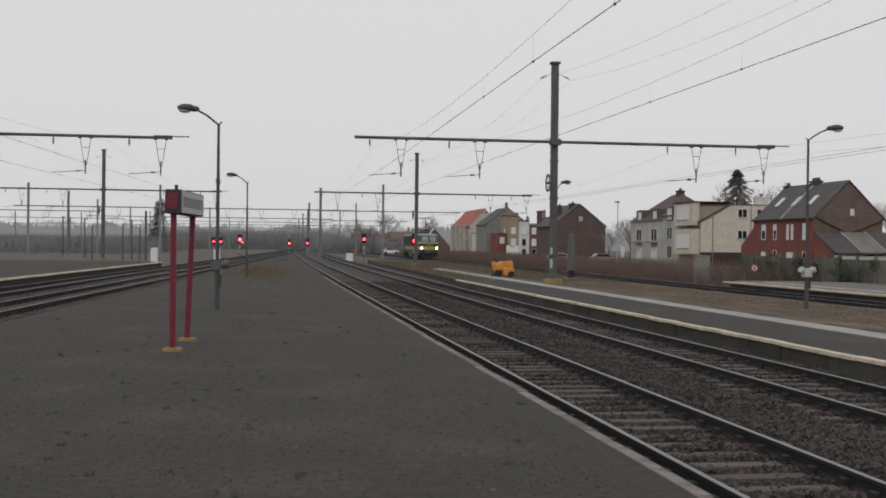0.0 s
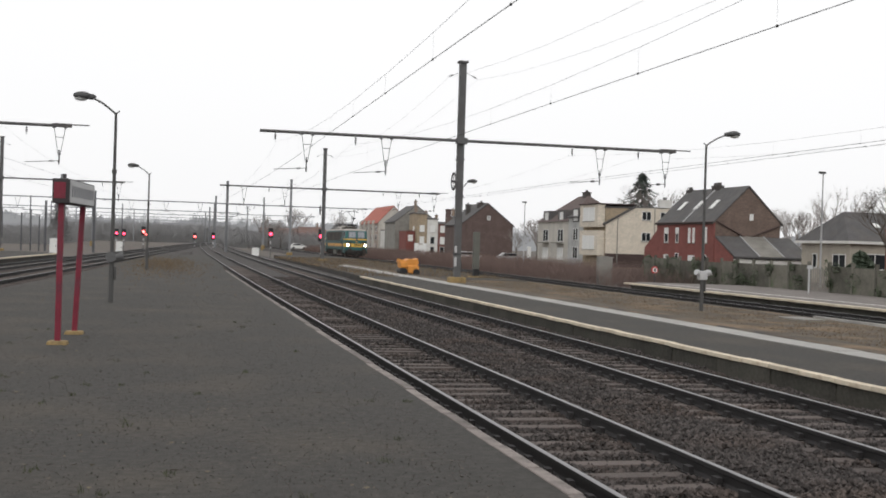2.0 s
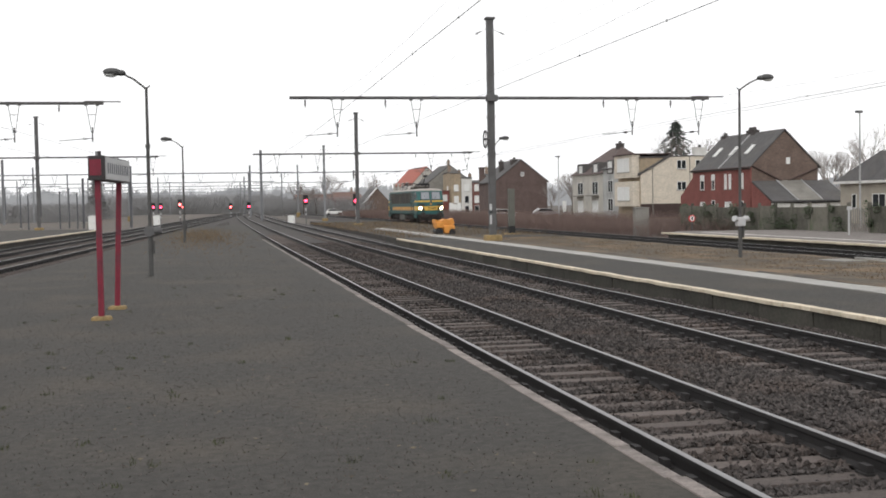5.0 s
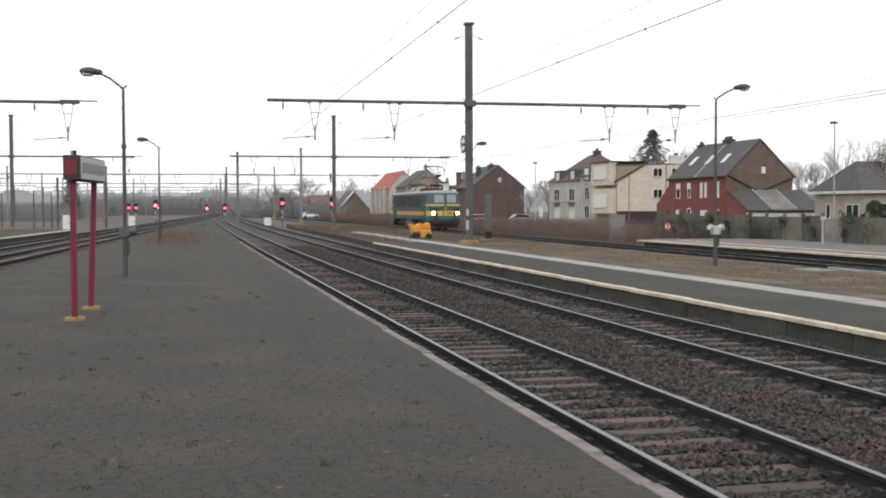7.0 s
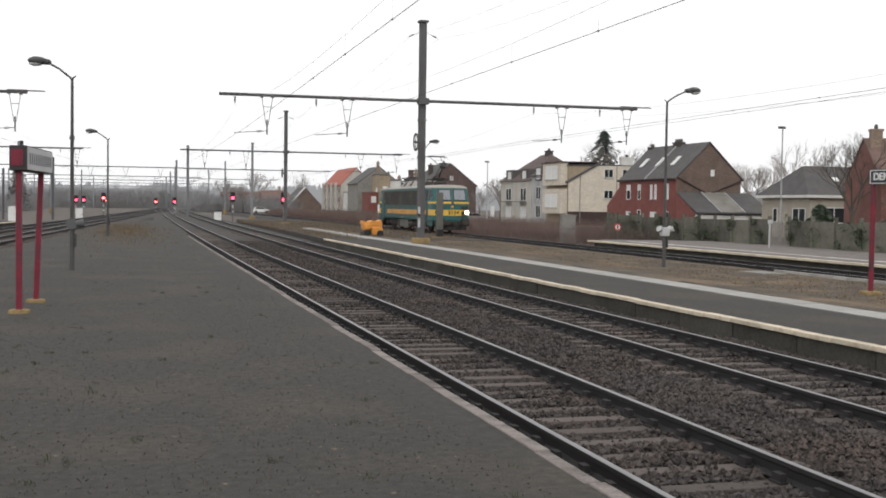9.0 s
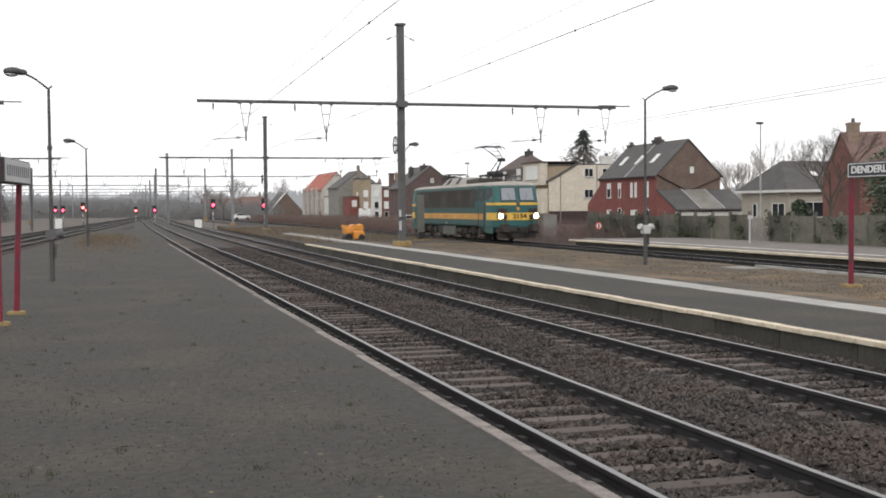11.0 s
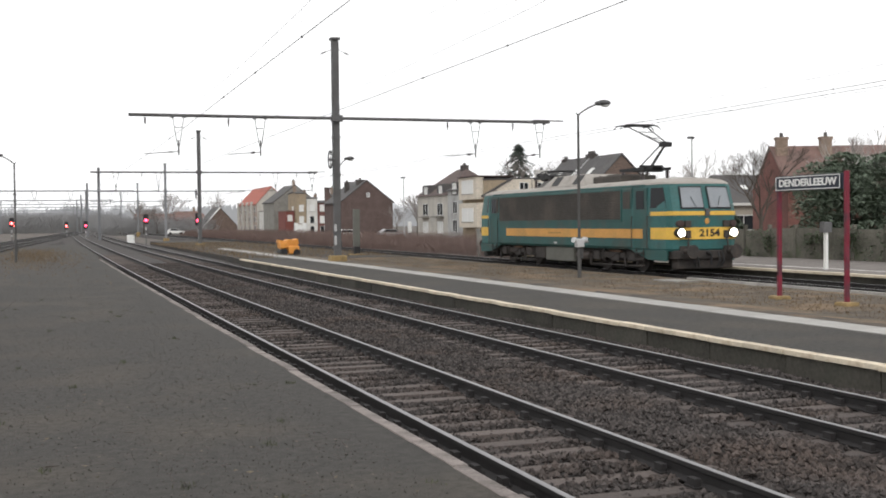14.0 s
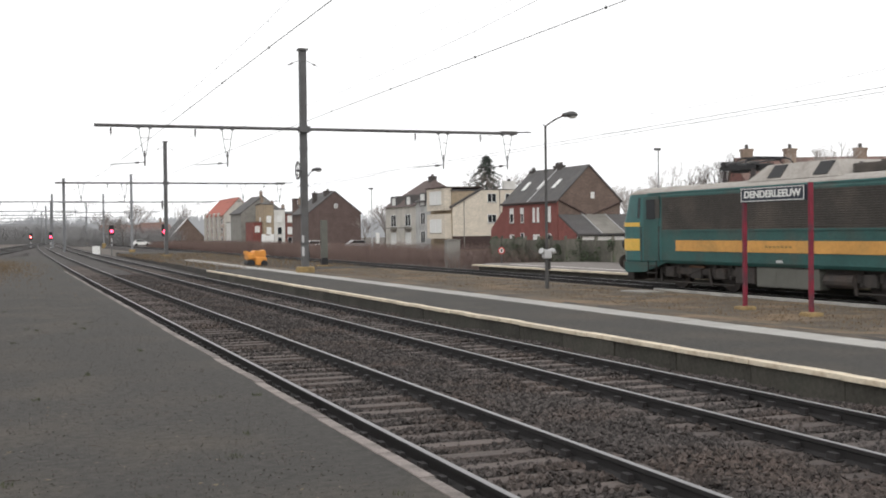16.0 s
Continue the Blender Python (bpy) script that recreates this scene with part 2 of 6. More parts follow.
M_FADEDWRITING = mat("faded_writing", (0.24, 0.16, 0.05), 0.7, var=0.2, bump=0)
M_BIRCH = mat("pale_birch_twigs", (0.36, 0.33, 0.31), 0.9, var=0.2, bump=0, island=0.4)
M_IVY = mat("ivy_leaf", (0.055, 0.075, 0.04), 0.8, var=0.4, bump=0, island=1.0)
M_LEADROOF = mat("weathered_roof_sheet", (0.20, 0.19, 0.17), 0.85, var=0.25, scale=1.0, fine=14, bump=0.1, stain=(0.13, 0.12, 0.105), stain_scale=0.7)
M_MOSS = mat("moss_and_weed", (0.055, 0.062, 0.03), 0.9, var=0.4, bump=0, island=1.0)
M_REDLAMP = glow("red_signal_lamp", (1.0, 0.05, 0.11), 8.0)
M_GRIT = mat("mixed_grit", (0.078, 0.070, 0.062), 0.9, var=0.5, bump=0, island=1.3)
M_AMBLAMP = glow("bright_red_lamp", (1.0, 0.10, 0.10), 11.0)
M_NOENTRY = mat("sign_red", (0.5, 0.05, 0.05), 0.5, var=0.1, bump=0)


# ---- mesh helpers ----
def box(bm, x0, x1, y0, y1, z0, z1, bevel=0.0):
    r = bmesh.ops.create_cube(bm, size=1.0, matrix=Matrix.LocRotScale(((x0 + x1) / 2, (y0 + y1) / 2, (z0 + z1) / 2), None, (x1 - x0, y1 - y0, z1 - z0)))
    if bevel:
        edges = list({e for v in r["verts"] for e in v.link_edges})
        bmesh.ops.bevel(bm, geom=edges, offset=bevel, segments=2, affect="EDGES", profile=0.6)
    return bm


def rod(bm, p, q, r, r2=None, n=8):
    p, q = Vector(p), Vector(q)
    d = q - p
    m = Matrix.Translation((p + q) / 2) @ d.to_track_quat("Z", "Y").to_matrix().to_4x4()
    bmesh.ops.create_cone(bm, cap_ends=True, segments=n, radius1=r, radius2=r if r2 is None else r2, depth=d.length, matrix=m)
    return bm


def ball(bm, c, r, sx=1, sy=1, sz=1, u=10, v=7):
    bmesh.ops.create_uvsphere(bm, u_segments=u, v_segments=v, radius=r, matrix=Matrix.LocRotScale(c, None, (sx, sy, sz)))
    return bm


def prism(bm, poly, a, b, axis="y"):
    """A closed polygon given in the two other axes, drawn out from a to b."""
    def at(p, t):
        return {"y": (p[0], t, p[1]), "x": (t, p[0], p[1]), "z": (p[0], p[1], t)}[axis]
    low, high = [bm.verts.new(at(p, a)) for p in poly], [bm.verts.new(at(p, b)) for p in poly]
    k = len(poly)
    bm.faces.new(low[::-1]), bm.faces.new(high)
    for i in range(k):
        bm.faces.new((low[i], low[(i + 1) % k], high[(i + 1) % k], high[i]))
    bmesh.ops.recalc_face_normals(bm, faces=bm.faces)
    return bm


def thing(name, x, y, z, label, category, group="", kind="", turn=0.0):
    ob = new(name)
    ob.empty_display_size = 0.2
    ob.matrix_basis = pose(x, y, z, 0, 0, turn)
    return tagged(ob, label, category, group, kind)


def part(name, bm, material, parent=None, label="", smooth=False):
    me = bpy.data.meshes.new(name)
    if isinstance(bm, tuple):
        me.from_pydata(*bm)
    else:
        bm.to_mesh(me)
        bm.free()
    me.materials.append(material)
    if smooth:
        for p in me.polygons:
            p.use_smooth = True
    ob = new(name, me)
    ob.parent = parent
    return tagged(ob, label)


def piece(name, me, parent, m):
    ob = new(name, me)
    ob.parent = parent
    ob.matrix_basis = m
    return ob


def mesh_of(name, bm, material):
    me = bpy.data.meshes.new(name)
    bm.to_mesh(me)
    bm.free()
    me.materials.append(material)
    return me


B = bmesh.new


def structure(name, bm, material, label, category=""):
    return tagged(part(name, bm, material, None, label), "", category or name.split("_")[0], "", "structure")


# ---- tracks' lines in plan ----
def line_1(y):
    return 4.55 + 0.48 * (max(y, 0) / 100) ** 2


def line_2(y):
    return 8.35 - 0.0007 * y + 0.55 * (max(y, 0) / 100) ** 2


def line_3(y):
    return 23.0


def line_a(y):
    return -7.0 + 0.065 * (y - 58)


def line_b(y):
    return -10.35 + 0.065 * (y - 58)


# ---- ground ----
def sheet(xs, ys, height):
    verts = [(x, y, height(x, y)) for y in ys for x in xs]
    k = len(xs)
    faces = [(j * k + i, j * k + i + 1, (j + 1) * k + i + 1, (j + 1) * k + i) for j in range(len(ys) - 1) for i in range(k - 1)]
    return verts, [], faces


def steps(a, b, d):
    k = max(1, round((b - a) / d))
    return [a + (b - a) * i / k for i in range(k + 1)]


def relief(amount, size):
    return lambda x, y: amount * noise.noise((x / size, y / size, 0.3))


wide = [-2500, -600, -150] + steps(-60, 120, 6) + [200, 600, 2500]
long = [-400, -100] + steps(-40, 400, 10) + [700, 1500, 4000]
rough_ground = relief(0.08, 7.0)
structure("ground", sheet(wide, long, lambda x, y: -0.62 + rough_ground(x, y)), M_EARTH, "bare brown earth and cinders round the tracks", "ground")


def treeline(name, radius, low, high, material, seed):
    """A far line of woods, hazed by its own emission: a plain ragged band that closes the view."""
    n = 5200
    ragged = random.Random(seed)
    verts, faces = [], []
    for i in range(n + 1):
        a = radians(-60 + 140 * i / n)
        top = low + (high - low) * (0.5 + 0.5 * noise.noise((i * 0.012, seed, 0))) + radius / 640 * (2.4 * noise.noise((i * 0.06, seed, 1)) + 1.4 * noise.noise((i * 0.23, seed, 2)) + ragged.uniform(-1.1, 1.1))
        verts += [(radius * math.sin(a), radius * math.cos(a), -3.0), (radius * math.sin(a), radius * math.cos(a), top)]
    faces = [(2 * i, 2 * i + 2, 2 * i + 3, 2 * i + 1) for i in range(n)]
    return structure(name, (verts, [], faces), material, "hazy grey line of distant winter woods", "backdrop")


# Grey haze glows from the bands themselves, paler on the farther one.
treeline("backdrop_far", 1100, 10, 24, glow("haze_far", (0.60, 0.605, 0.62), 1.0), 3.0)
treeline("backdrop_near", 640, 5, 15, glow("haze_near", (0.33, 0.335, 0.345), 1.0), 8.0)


def bed(name, centre, y0, y1, half, label, top=-0.19):
    bump = relief(0.035, 0.5)
    offs = [-half - 0.7, -half] + steps(-half + 0.3, half - 0.3, 0.3) + [half, half + 0.7]
    k = len(offs)
    ys = steps(y0, min(y1, 60), 0.4) + (steps(60, y1, 4)[1:] if y1 > 60 else [])
    verts = [(centre(y) + o, y, (-0.75 if i in (0, k - 1) else top + bump(o, y))) for y in ys for i, o in enumerate(offs)]
    faces = [(j * k + i, j * k + i + 1, (j + 1) * k + i + 1, (j + 1) * k + i) for j in range(len(ys) - 1) for i in range(k - 1)]
    return structure(name, (verts, [], faces), M_BALLAST, label, "ballast")


bed("ballast_main", lambda y: (line_1(y) + line_2(y)) / 2, -30, 420, 4.4, "dark brown stone ballast between and beside two tracks")
bed("ballast_far", line_3, -40, 420, 2.1, "dark stone ballast under the farther single track", -0.17)
bed("ballast_left", lambda y: (line_a(y) + line_b(y)) / 2, -20, 420, 4.3, "grey ballast under the two diverging tracks")

# platform the camera stands on: a long low wedge between the tracks
p1 = B()
prism(p1, [(-9.3, -25), (2.90, -25), (2.90, 0), (2.95, 30), (3.06, 63.5), (3.4, 75), (3.6, 100), (3.2, 118), (-1.6, 100), (-3.6, 58), (-5.27, 32), (-7.7, 0)], -0.6, 0.28, "z")
structure("platform_near", p1, M_TARMAC, "worn dark tarmac platform strewn with grit", "platform")
p2 = B()
prism(p2, [(10.23, -40), (14.1, -40), (14.1, 62.5), (10.36, 62.5)], -0.6, 0.19, "z")
prism(p2, [(10.6, 62.52), (19.85, 62.5), (20.2, 140), (12.5, 140)], -0.6, 0.12, "z")
structure("platform_middle", p2, M_TARMAC, "dark tarmac island platform with a weedy far side", "platform")
g2 = relief(0.03, 0.8)
structure("verge_middle", sheet(steps(13.6, 21.6, 0.5), steps(-38, 92, 1.0), lambda x, y: -0.3 if x > 21.2 else (0.205 + g2(x, y) - 0.10 * min(1.0, max(0.0, x - 13.9) / 1.6)) - (0.06 * (x - 19.4) if x > 19.4 else 0)), M_GRASS, "withered brown grass strip behind the pale slabs", "verge")
p3 = B()
prism(p3, [(24.95, -40), (33.5, -40), (33.5, 60), (26.5, 62), (24.95, 59.5)], -0.7, 0.23, "z")
structure("platform_far", p3, M_GRAVEL, "pale grey gravel platform beyond the single track", "platform")
pf = B()
box(pf, 24.88, 24.94, -40, 59.4, -0.6, 0.16)
structure("face_far", pf, M_FACE, "dark soiled face of the far platform", "platform face")
pl = B()
prism(pl, [(line_b(20) - 1.7, 20), (line_b(105) - 1.7, 105), (-12.6, 110), (-30, 110), (-30, 20)], -0.6, 0.25, "z")
structure("platform_left", pl, M_TARMAC, "low tarmac platform beside the diverging tracks", "platform")


def edging(host, name, mesh, xf, z, y0, y1, step):
    y = y0
    while y < y1:
        m = pose(xf(y + step / 2), y + step / 2, z, 0, 0, -math.degrees(math.atan2(xf(y + step) - xf(y), step)))
        piece(name, mesh, host, m @ pose(random.uniform(-0.012, 0.012), 0, random.uniform(-0.004, 0.006)))
        y += step


# ---- tracks ----
RAIL = [(-0.036, 0), (0.036, 0), (0.036, -0.035), (0.01, -0.05), (0.01, -0.125), (0.07, -0.15), (0.07, -0.165), (-0.07, -0.165), (-0.07, -0.15), (-0.01, -0.125), (-0.01, -0.05), (-0.036, -0.035)]


def sweep(centre, off, profile, ys):
    k = len(profile)
    verts = [(centre(y) + off + px, y, pz) for y in ys for px, pz in profile]
    faces = [(j * k + i, (j + 1) * k + i, (j + 1) * k + (i + 1) % k, j * k + (i + 1) % k) for j in range(len(ys) - 1) for i in range(k)]
    return verts, [], faces


sl = B()
box(sl, -1.27, 1.27, -0.12, 0.12, -0.30, -0.155, 0.012)
SLEEPER = mesh_of("sleeper", sl, M_SLEEPER)
ch = B()
box(ch, -0.14, 0.14, -0.09, 0.09, -0.158, -0.135)
for s in (-1, 1):
    box(ch, s * 0.095 - 0.03, s * 0.095 + 0.03, -0.065, 0.065, -0.14, -0.07)
CHAIR = mesh_of("rail_chair", ch, M_RAIL)


def track(name, centre, y0, y1, s0, s1, label, z=0.0):
    host = thing(name, 0, 0, z, label, "track", kind="structure")
    ys = steps(y0, y1, 3.0)
    for s in (-0.7525, 0.7525):
        r = part("rail", sweep(centre, s, RAIL, ys), M_RAIL, host)
        head = [(-0.03, 0.003), (0.03, 0.003), (0.03, -0.004), (-0.03, -0.004)]
        part("rail_head", sweep(centre, s, head, ys), M_RAILTOP, r, "bright worn running surface")
    y, k = s0, 0
    while y < s1:
        a = -math.degrees(math.atan2(centre(y + 1) - centre(y), 1.0))
        sp = piece("sleeper", SLEEPER, host, pose(centre(y), y + random.uniform(-0.014, 0.014), 0, 0, 0, a + random.uniform(-0.6, 0.6)) @ pose(random.uniform(-0.02, 0.02), 0, random.uniform(-0.006, 0.004)))
        if y < 62:
            for s in (-0.7525, 0.7525):
                piece("rail_chair", CHAIR, sp, pose(s, 0, 0))
        y += 0.6
    return host


# ---- overhead line gantries ----
def gantry_model(x, y, steel):
    g = thing("catenary_gantry", x, y, 0.0, "grey steel mast carrying a long cross beam over the tracks", "gantry", "overhead line gantries")
    bm = B()
    box(bm, -0.13, 0.13, -0.15, 0.15, 0.25, 10.98, 0.012)
    for s in (-1, 1):
        box(bm, s * 0.142 - 0.012, s * 0.142 + 0.012, -0.17, 0.17, 0.25, 10.98)
    for z in (1.6, 4.4, 6.2):
        box(bm, -0.19, 0.19, -0.19, 0.19, z, z + 0.07)
    box(bm, -0.23, 0.23, -0.24, 0.24, 10.98, 11.08, 0.01)
    part("mast", bm, steel, g)
    bm = B()
    box(bm, -0.40, 0.40, -0.38, 0.38, -0.6, 0.48, 0.08)
    part("foundation", bm, M_YBLOCK, g, "rough ochre concrete block")
    bm = B()
    rod(bm, (-9.8, -0.25, 7.15), (11.1, -0.25, 7.15), 0.075, n=10)
    box(bm, 10.4, 11.3, -0.33, -0.17, 7.08, 7.26)
    rod(bm, (11.2, -0.25, 7.22), (12.1, -0.25, 7.22), 0.03, n=6)
    box(bm, -0.26, 0.26, -0.36, 0.0, 7.0, 7.3)
    part("cross_beam", bm, steel, g)
    for hx in (-7.57, -3.75, 7.2, 10.75):
        bm = B()
        for s in (-1, 1):
            rod(bm, (hx + s * 0.26, -0.25, 7.1), (hx + s * 0.05, -0.25, 5.75), 0.015, n=6)
            box(bm, hx + s * 0.26 - 0.07, hx + s * 0.26 + 0.07, -0.34, -0.16, 7.03, 7.2)
        rod(bm, (hx - 0.18, -0.25, 6.6), (hx + 0.18, -0.25, 6.6), 0.015, n=6)
        rod(bm, (hx, -0.25, 6.0), (hx, -0.25, 5.3), 0.035, n=8)
        hanger = part("hanger", bm, steel, g)
        bm = B()
        rod(bm, (hx, -0.25, 5.48), (hx - 1.55, -0.25, 5.36), 0.016, n=6)
        for i in range(4):
            rod(bm, (hx - 0.28 - 0.05 * i, -0.25, 5.46 - 0.004 * i), (hx - 0.30 - 0.05 * i, -0.25, 5.458 - 0.004 * i), 0.06, n=8)
        part("steady_arm", bm, M_INSUL, hanger)
        bm = B()
        for i in range(3):
            rod(bm, (hx - 1.5, -0.25, 7.02 - 0.09 * i), (hx - 1.5, -0.25, 6.96 - 0.09 * i), 0.06, 0.035, n=8)
        rod(bm, (hx - 1.5, -0.25, 7.12), (hx - 1.5, -0.25, 6.66), 0.015, n=6)
        part("insulator", bm, M_INSUL, g)
    ring = B()
    for i in range(16):
        a, b2 = math.tau * i / 16, math.tau * (i + 1) / 16
        rod(ring, (-0.36, -0.25 + 0.42 * math.cos(a), 5.15 + 0.42 * math.sin(a)), (-0.36, -0.25 + 0.42 * math.cos(b2), 5.15 + 0.42 * math.sin(b2)), 0.035, n=6)
        if i % 4 == 0:
            rod(ring, (-0.36, -0.25, 5.15), (-0.36, -0.25 + 0.42 * math.cos(a), 5.15 + 0.42 * math.sin(a)), 0.02, n=5)
    rod(ring, (-0.45, -0.25, 5.15), (-0.15, -0.25, 5.15), 0.06)
    part("tension_wheel", ring, M_STEEL, g)
    for s in (-1, 1):
        bm = B()
        rod(bm, (s * 0.2, 0, 10.5), (s * 0.75, 0, 10.25), 0.012, n=5)
        for i in range(3):
            rod(bm, (s * (0.5 + i * 0.07), 0, 10.37 - i * 0.032), (s * (0.53 + i * 0.07), 0, 10.355 - i * 0.032), 0.045, n=7)
        part("earth_wire_insulator", bm, M_INSUL, g)
    return g


def gantries():
    g = gantry_model(13.85, 55.0, M_STEEL)
    far = gantry_model(17.3, 168, M_STEELFAR)
    far.matrix_basis = pose(17.2, 168, -0.35)
    for x, y in ((20.5, 258), (21.7, 330), (-15.0, 245)):
        copy_thing(far, pose(x, y, 0))
    for x, y, z in ((14.4, 110, -0.22), (-15.9, 58, 0), (-15.5, 116, -0.1)):
        copy_thing(g, pose(x, y, z))
    for z0, z1 in ((1.6, 2.0), (1.0, 1.45)):
        part("mast_plate", box(B(), -0.19, -0.07, -0.19, -0.175, z0, z1, 0.003), M_SIGNFACE, g, "small white enamel plate")
    w = thing("wide_catenary_gantry", 8.6, 178, 0, "grey mast with a very long beam over the yard", "gantry", "yard gantries")
    bm = B()
    for s in (-1, 1):
        box(bm, s * 0.17 - 0.02, s * 0.17 + 0.02, -0.19, 0.19, -0.4, 10.6)
    box(bm, -0.15, 0.15, -0.02, 0.02, -0.4, 10.6)
    part("mast", bm, M_STEELFAR, w)
    bm = B()
    rod(bm, (-45, -0.25, 7.15), (5.0, -0.25, 7.15), 0.085, n=8)
    part("cross_beam", bm, M_STEELFAR, w)
    for x in (-24, -43):
        part("mast", box(B(), x - 0.16, x + 0.16, -0.16, 0.16, -0.6, 10.6), M_STEELFAR, w)
    for hx in (-40, -34, -30, -20, -14, -9, -4, 3.2):
        bm = B()
        for s in (-1, 1):
            rod(bm, (hx + s * 0.4, -0.25, 7.1), (hx, -0.25, 5.6), 0.035, n=5)
        rod(bm, (hx, -0.25, 5.6), (hx - 1.3, -0.25, 5.4), 0.025, n=5)
        part("hanger", bm, M_STEELFAR, w)
    for x, y in ((9.5, 244), (11.4, 336), (13.9, 500), (11.0, 290), (12.5, 410), (-33, 205), (-36, 270), (-30, 360)):
        copy_thing(w, pose(x, y, 0))


def tube(pts, r, n=5):
    """One unbroken thin wire through the points, which run along y."""
    v = [(x + r * math.cos(math.tau * k / n), y, z + r * math.sin(math.tau * k / n)) for x, y, z in pts for k in range(n)]
    f = [(j * n + k, j * n + (k + 1) % n, (j + 1) * n + (k + 1) % n, (j + 1) * n + k) for j in range(len(pts) - 1) for k in range(n)]
    return v, [], f


def wires():
    """Contact and carrying wires with their droppers, one thing a track."""
    rows = ((line_1, 5.36, 6.72), (line_2, 5.36, 6.72), (lambda y: 19.6, 5.40, 6.72), (lambda y: 23.1, 5.86, 6.72), (line_a, 5.36, 6.72), (line_b, 5.36, 6.72))
    posts = (-55, 0, 55, 110, 165, 220, 275, 330)
    for k, (centre, zc, zm) in enumerate(rows):
        STAG = -0.22 if k == 0 else 0.06
        host = thing("overhead_wire", 0, 0, 0, "thin dark contact and carrying wires over a track", "overhead wire", "overhead wires")
        low, high, drop = [], [], B()
        for a, b2 in zip(posts, posts[1:]):
            for i in range(11):
                def pt(u, carry):
                    y = a + (b2 - a) * u
                    stag = STAG * math.cos(math.pi * (a / 55 + u))
                    return (centre(y) + stag, y, (zm - 4 * 0.95 * u * (1 - u)) if carry else zc)
                u = i / 11
                low.append(pt(u, 0))
                high.append(pt(u, 1))
                if i:
                    rod(drop, pt(u, 1), pt(u, 0), 0.0015, n=3)
                    ball(drop, pt(u, 0), 0.024, u=6, v=4)
        part("contact_wire", tube(low, 0.0072), M_WIRE, host)
        part("carrying_wire", tube(high, 0.0035), M_WIRE, host)
        tagged(part("dropper", drop, M_WIRE, host), kind="stuff")
    host = thing("feeder_wire", 0, 0, 0, "thin feeder wires strung between mast tops", "overhead wire", "feeder wires")
    for s in (-0.75, 0.75):
        pts = [(13.85 + s + (0.2 * s if y < 55 else 0) + 0.012 * (y - 55), y, 10.2 - 1.2 * (1 - ((y % 55) / 27.5 - 1) ** 2)) for y in steps(-55, 165, 5.5)]
        part("wire", tube(pts, 0.004), M_WIRE, host)


# ---- platform lamps, signs and small fixtures ----
def lamp(x, y, z, top, reach, label, white_box=False, round_speaker=False):
    g = thing("platform_lamp", x, y, z, label, "lamp post", "platform lamps")
    bm = B()
    rod(bm, (0, 0, -0.15), (0, 0, 1.1), 0.066, n=12)
    rod(bm, (0, 0, 1.1), (0, 0, 1.2), 0.066, 0.05, n=12)
    rod(bm, (0, 0, 1.2), (0, 0, top - 1.6), 0.05, 0.045, n=12)
    rod(bm, (0, 0, top - 1.6), (0, 0, top - 1.5), 0.065, n=12)
    rod(bm, (0, 0, top - 1.5), (0, 0, top), 0.042, 0.035, n=12)
    part("pole", bm, M_GREYPOLE, g)
    bm = B()
    s = 1 if reach > 0 else -1
    pts = [(s * -0.09, 0, top + 0.05), (0, 0, top - 0.04), (s * 0.12, 0, top + 0.06), (reach * 0.45, 0, top + 0.22), (reach * 0.75, 0, top + 0.33), (reach, 0, top + 0.36)]
    for p, q in zip(pts[1:], pts[2:]):
        rod(bm, p, q, 0.026, n=8)
    rod(bm, pts[0], pts[1], 0.02, n=6)
    part("arm", bm, M_GREYPOLE, g)
    bm = B()
    ball(bm, (reach + s * 0.14, 0, top + 0.40), 0.2, 1.2, 0.75, 0.55, 14, 9)
    ball(bm, (reach - s * 0.08, 0, top + 0.38), 0.1, 1.4, 0.8, 0.8, 10, 7)
    head = part("lamp_head", bm, M_LAMPHEAD, g, "dark cast lamp housing", True)
    bm = B()
    ball(bm, (reach + s * 0.17, 0, top + 0.34), 0.16, 1.1, 0.75, 0.5, 12, 8)
    part("lens", bm, M_LAMPGLASS, head, "pale unlit glass bowl", True)
    bm = B()
    box(bm, 0.07, 0.12, -0.06, 0.06, 0.6, 0.95, 0.01)
    part("cable_box", bm, M_GREYPOLE, g)
    if round_speaker:
        bm = B()
        rod(bm, (-0.02, -0.13, 1.2), (-0.02, 0.08, 1.2), 0.14, n=18)
        rod(bm, (0.1, -0.1, 1.2), (0.3, -0.1, 1.24), 0.07, 0.13, n=12)
        part("loudspeaker", bm, M_STEEL, g, "round grey loudspeaker strapped to the pole")
    if white_box:
        bm = B()
        for s2 in (-1, 1):
            ball(bm, (s2 * 0.17, -0.02, 1.24), 0.10, 0.9, 0.9, 0.9, 10, 7)
            rod(bm, (s2 * 0.14, -0.05, 1.18), (s2 * 0.27, -0.12, 1.24), 0.06, 0.10, n=10)
        box(bm, -0.14, 0.14, -0.14, 0.1, 0.98, 1.28, 0.04)
        part("loudspeaker", bm, M_SIGNFACE, g, "off-white pair of loudspeakers clamped to the pole")
    return g


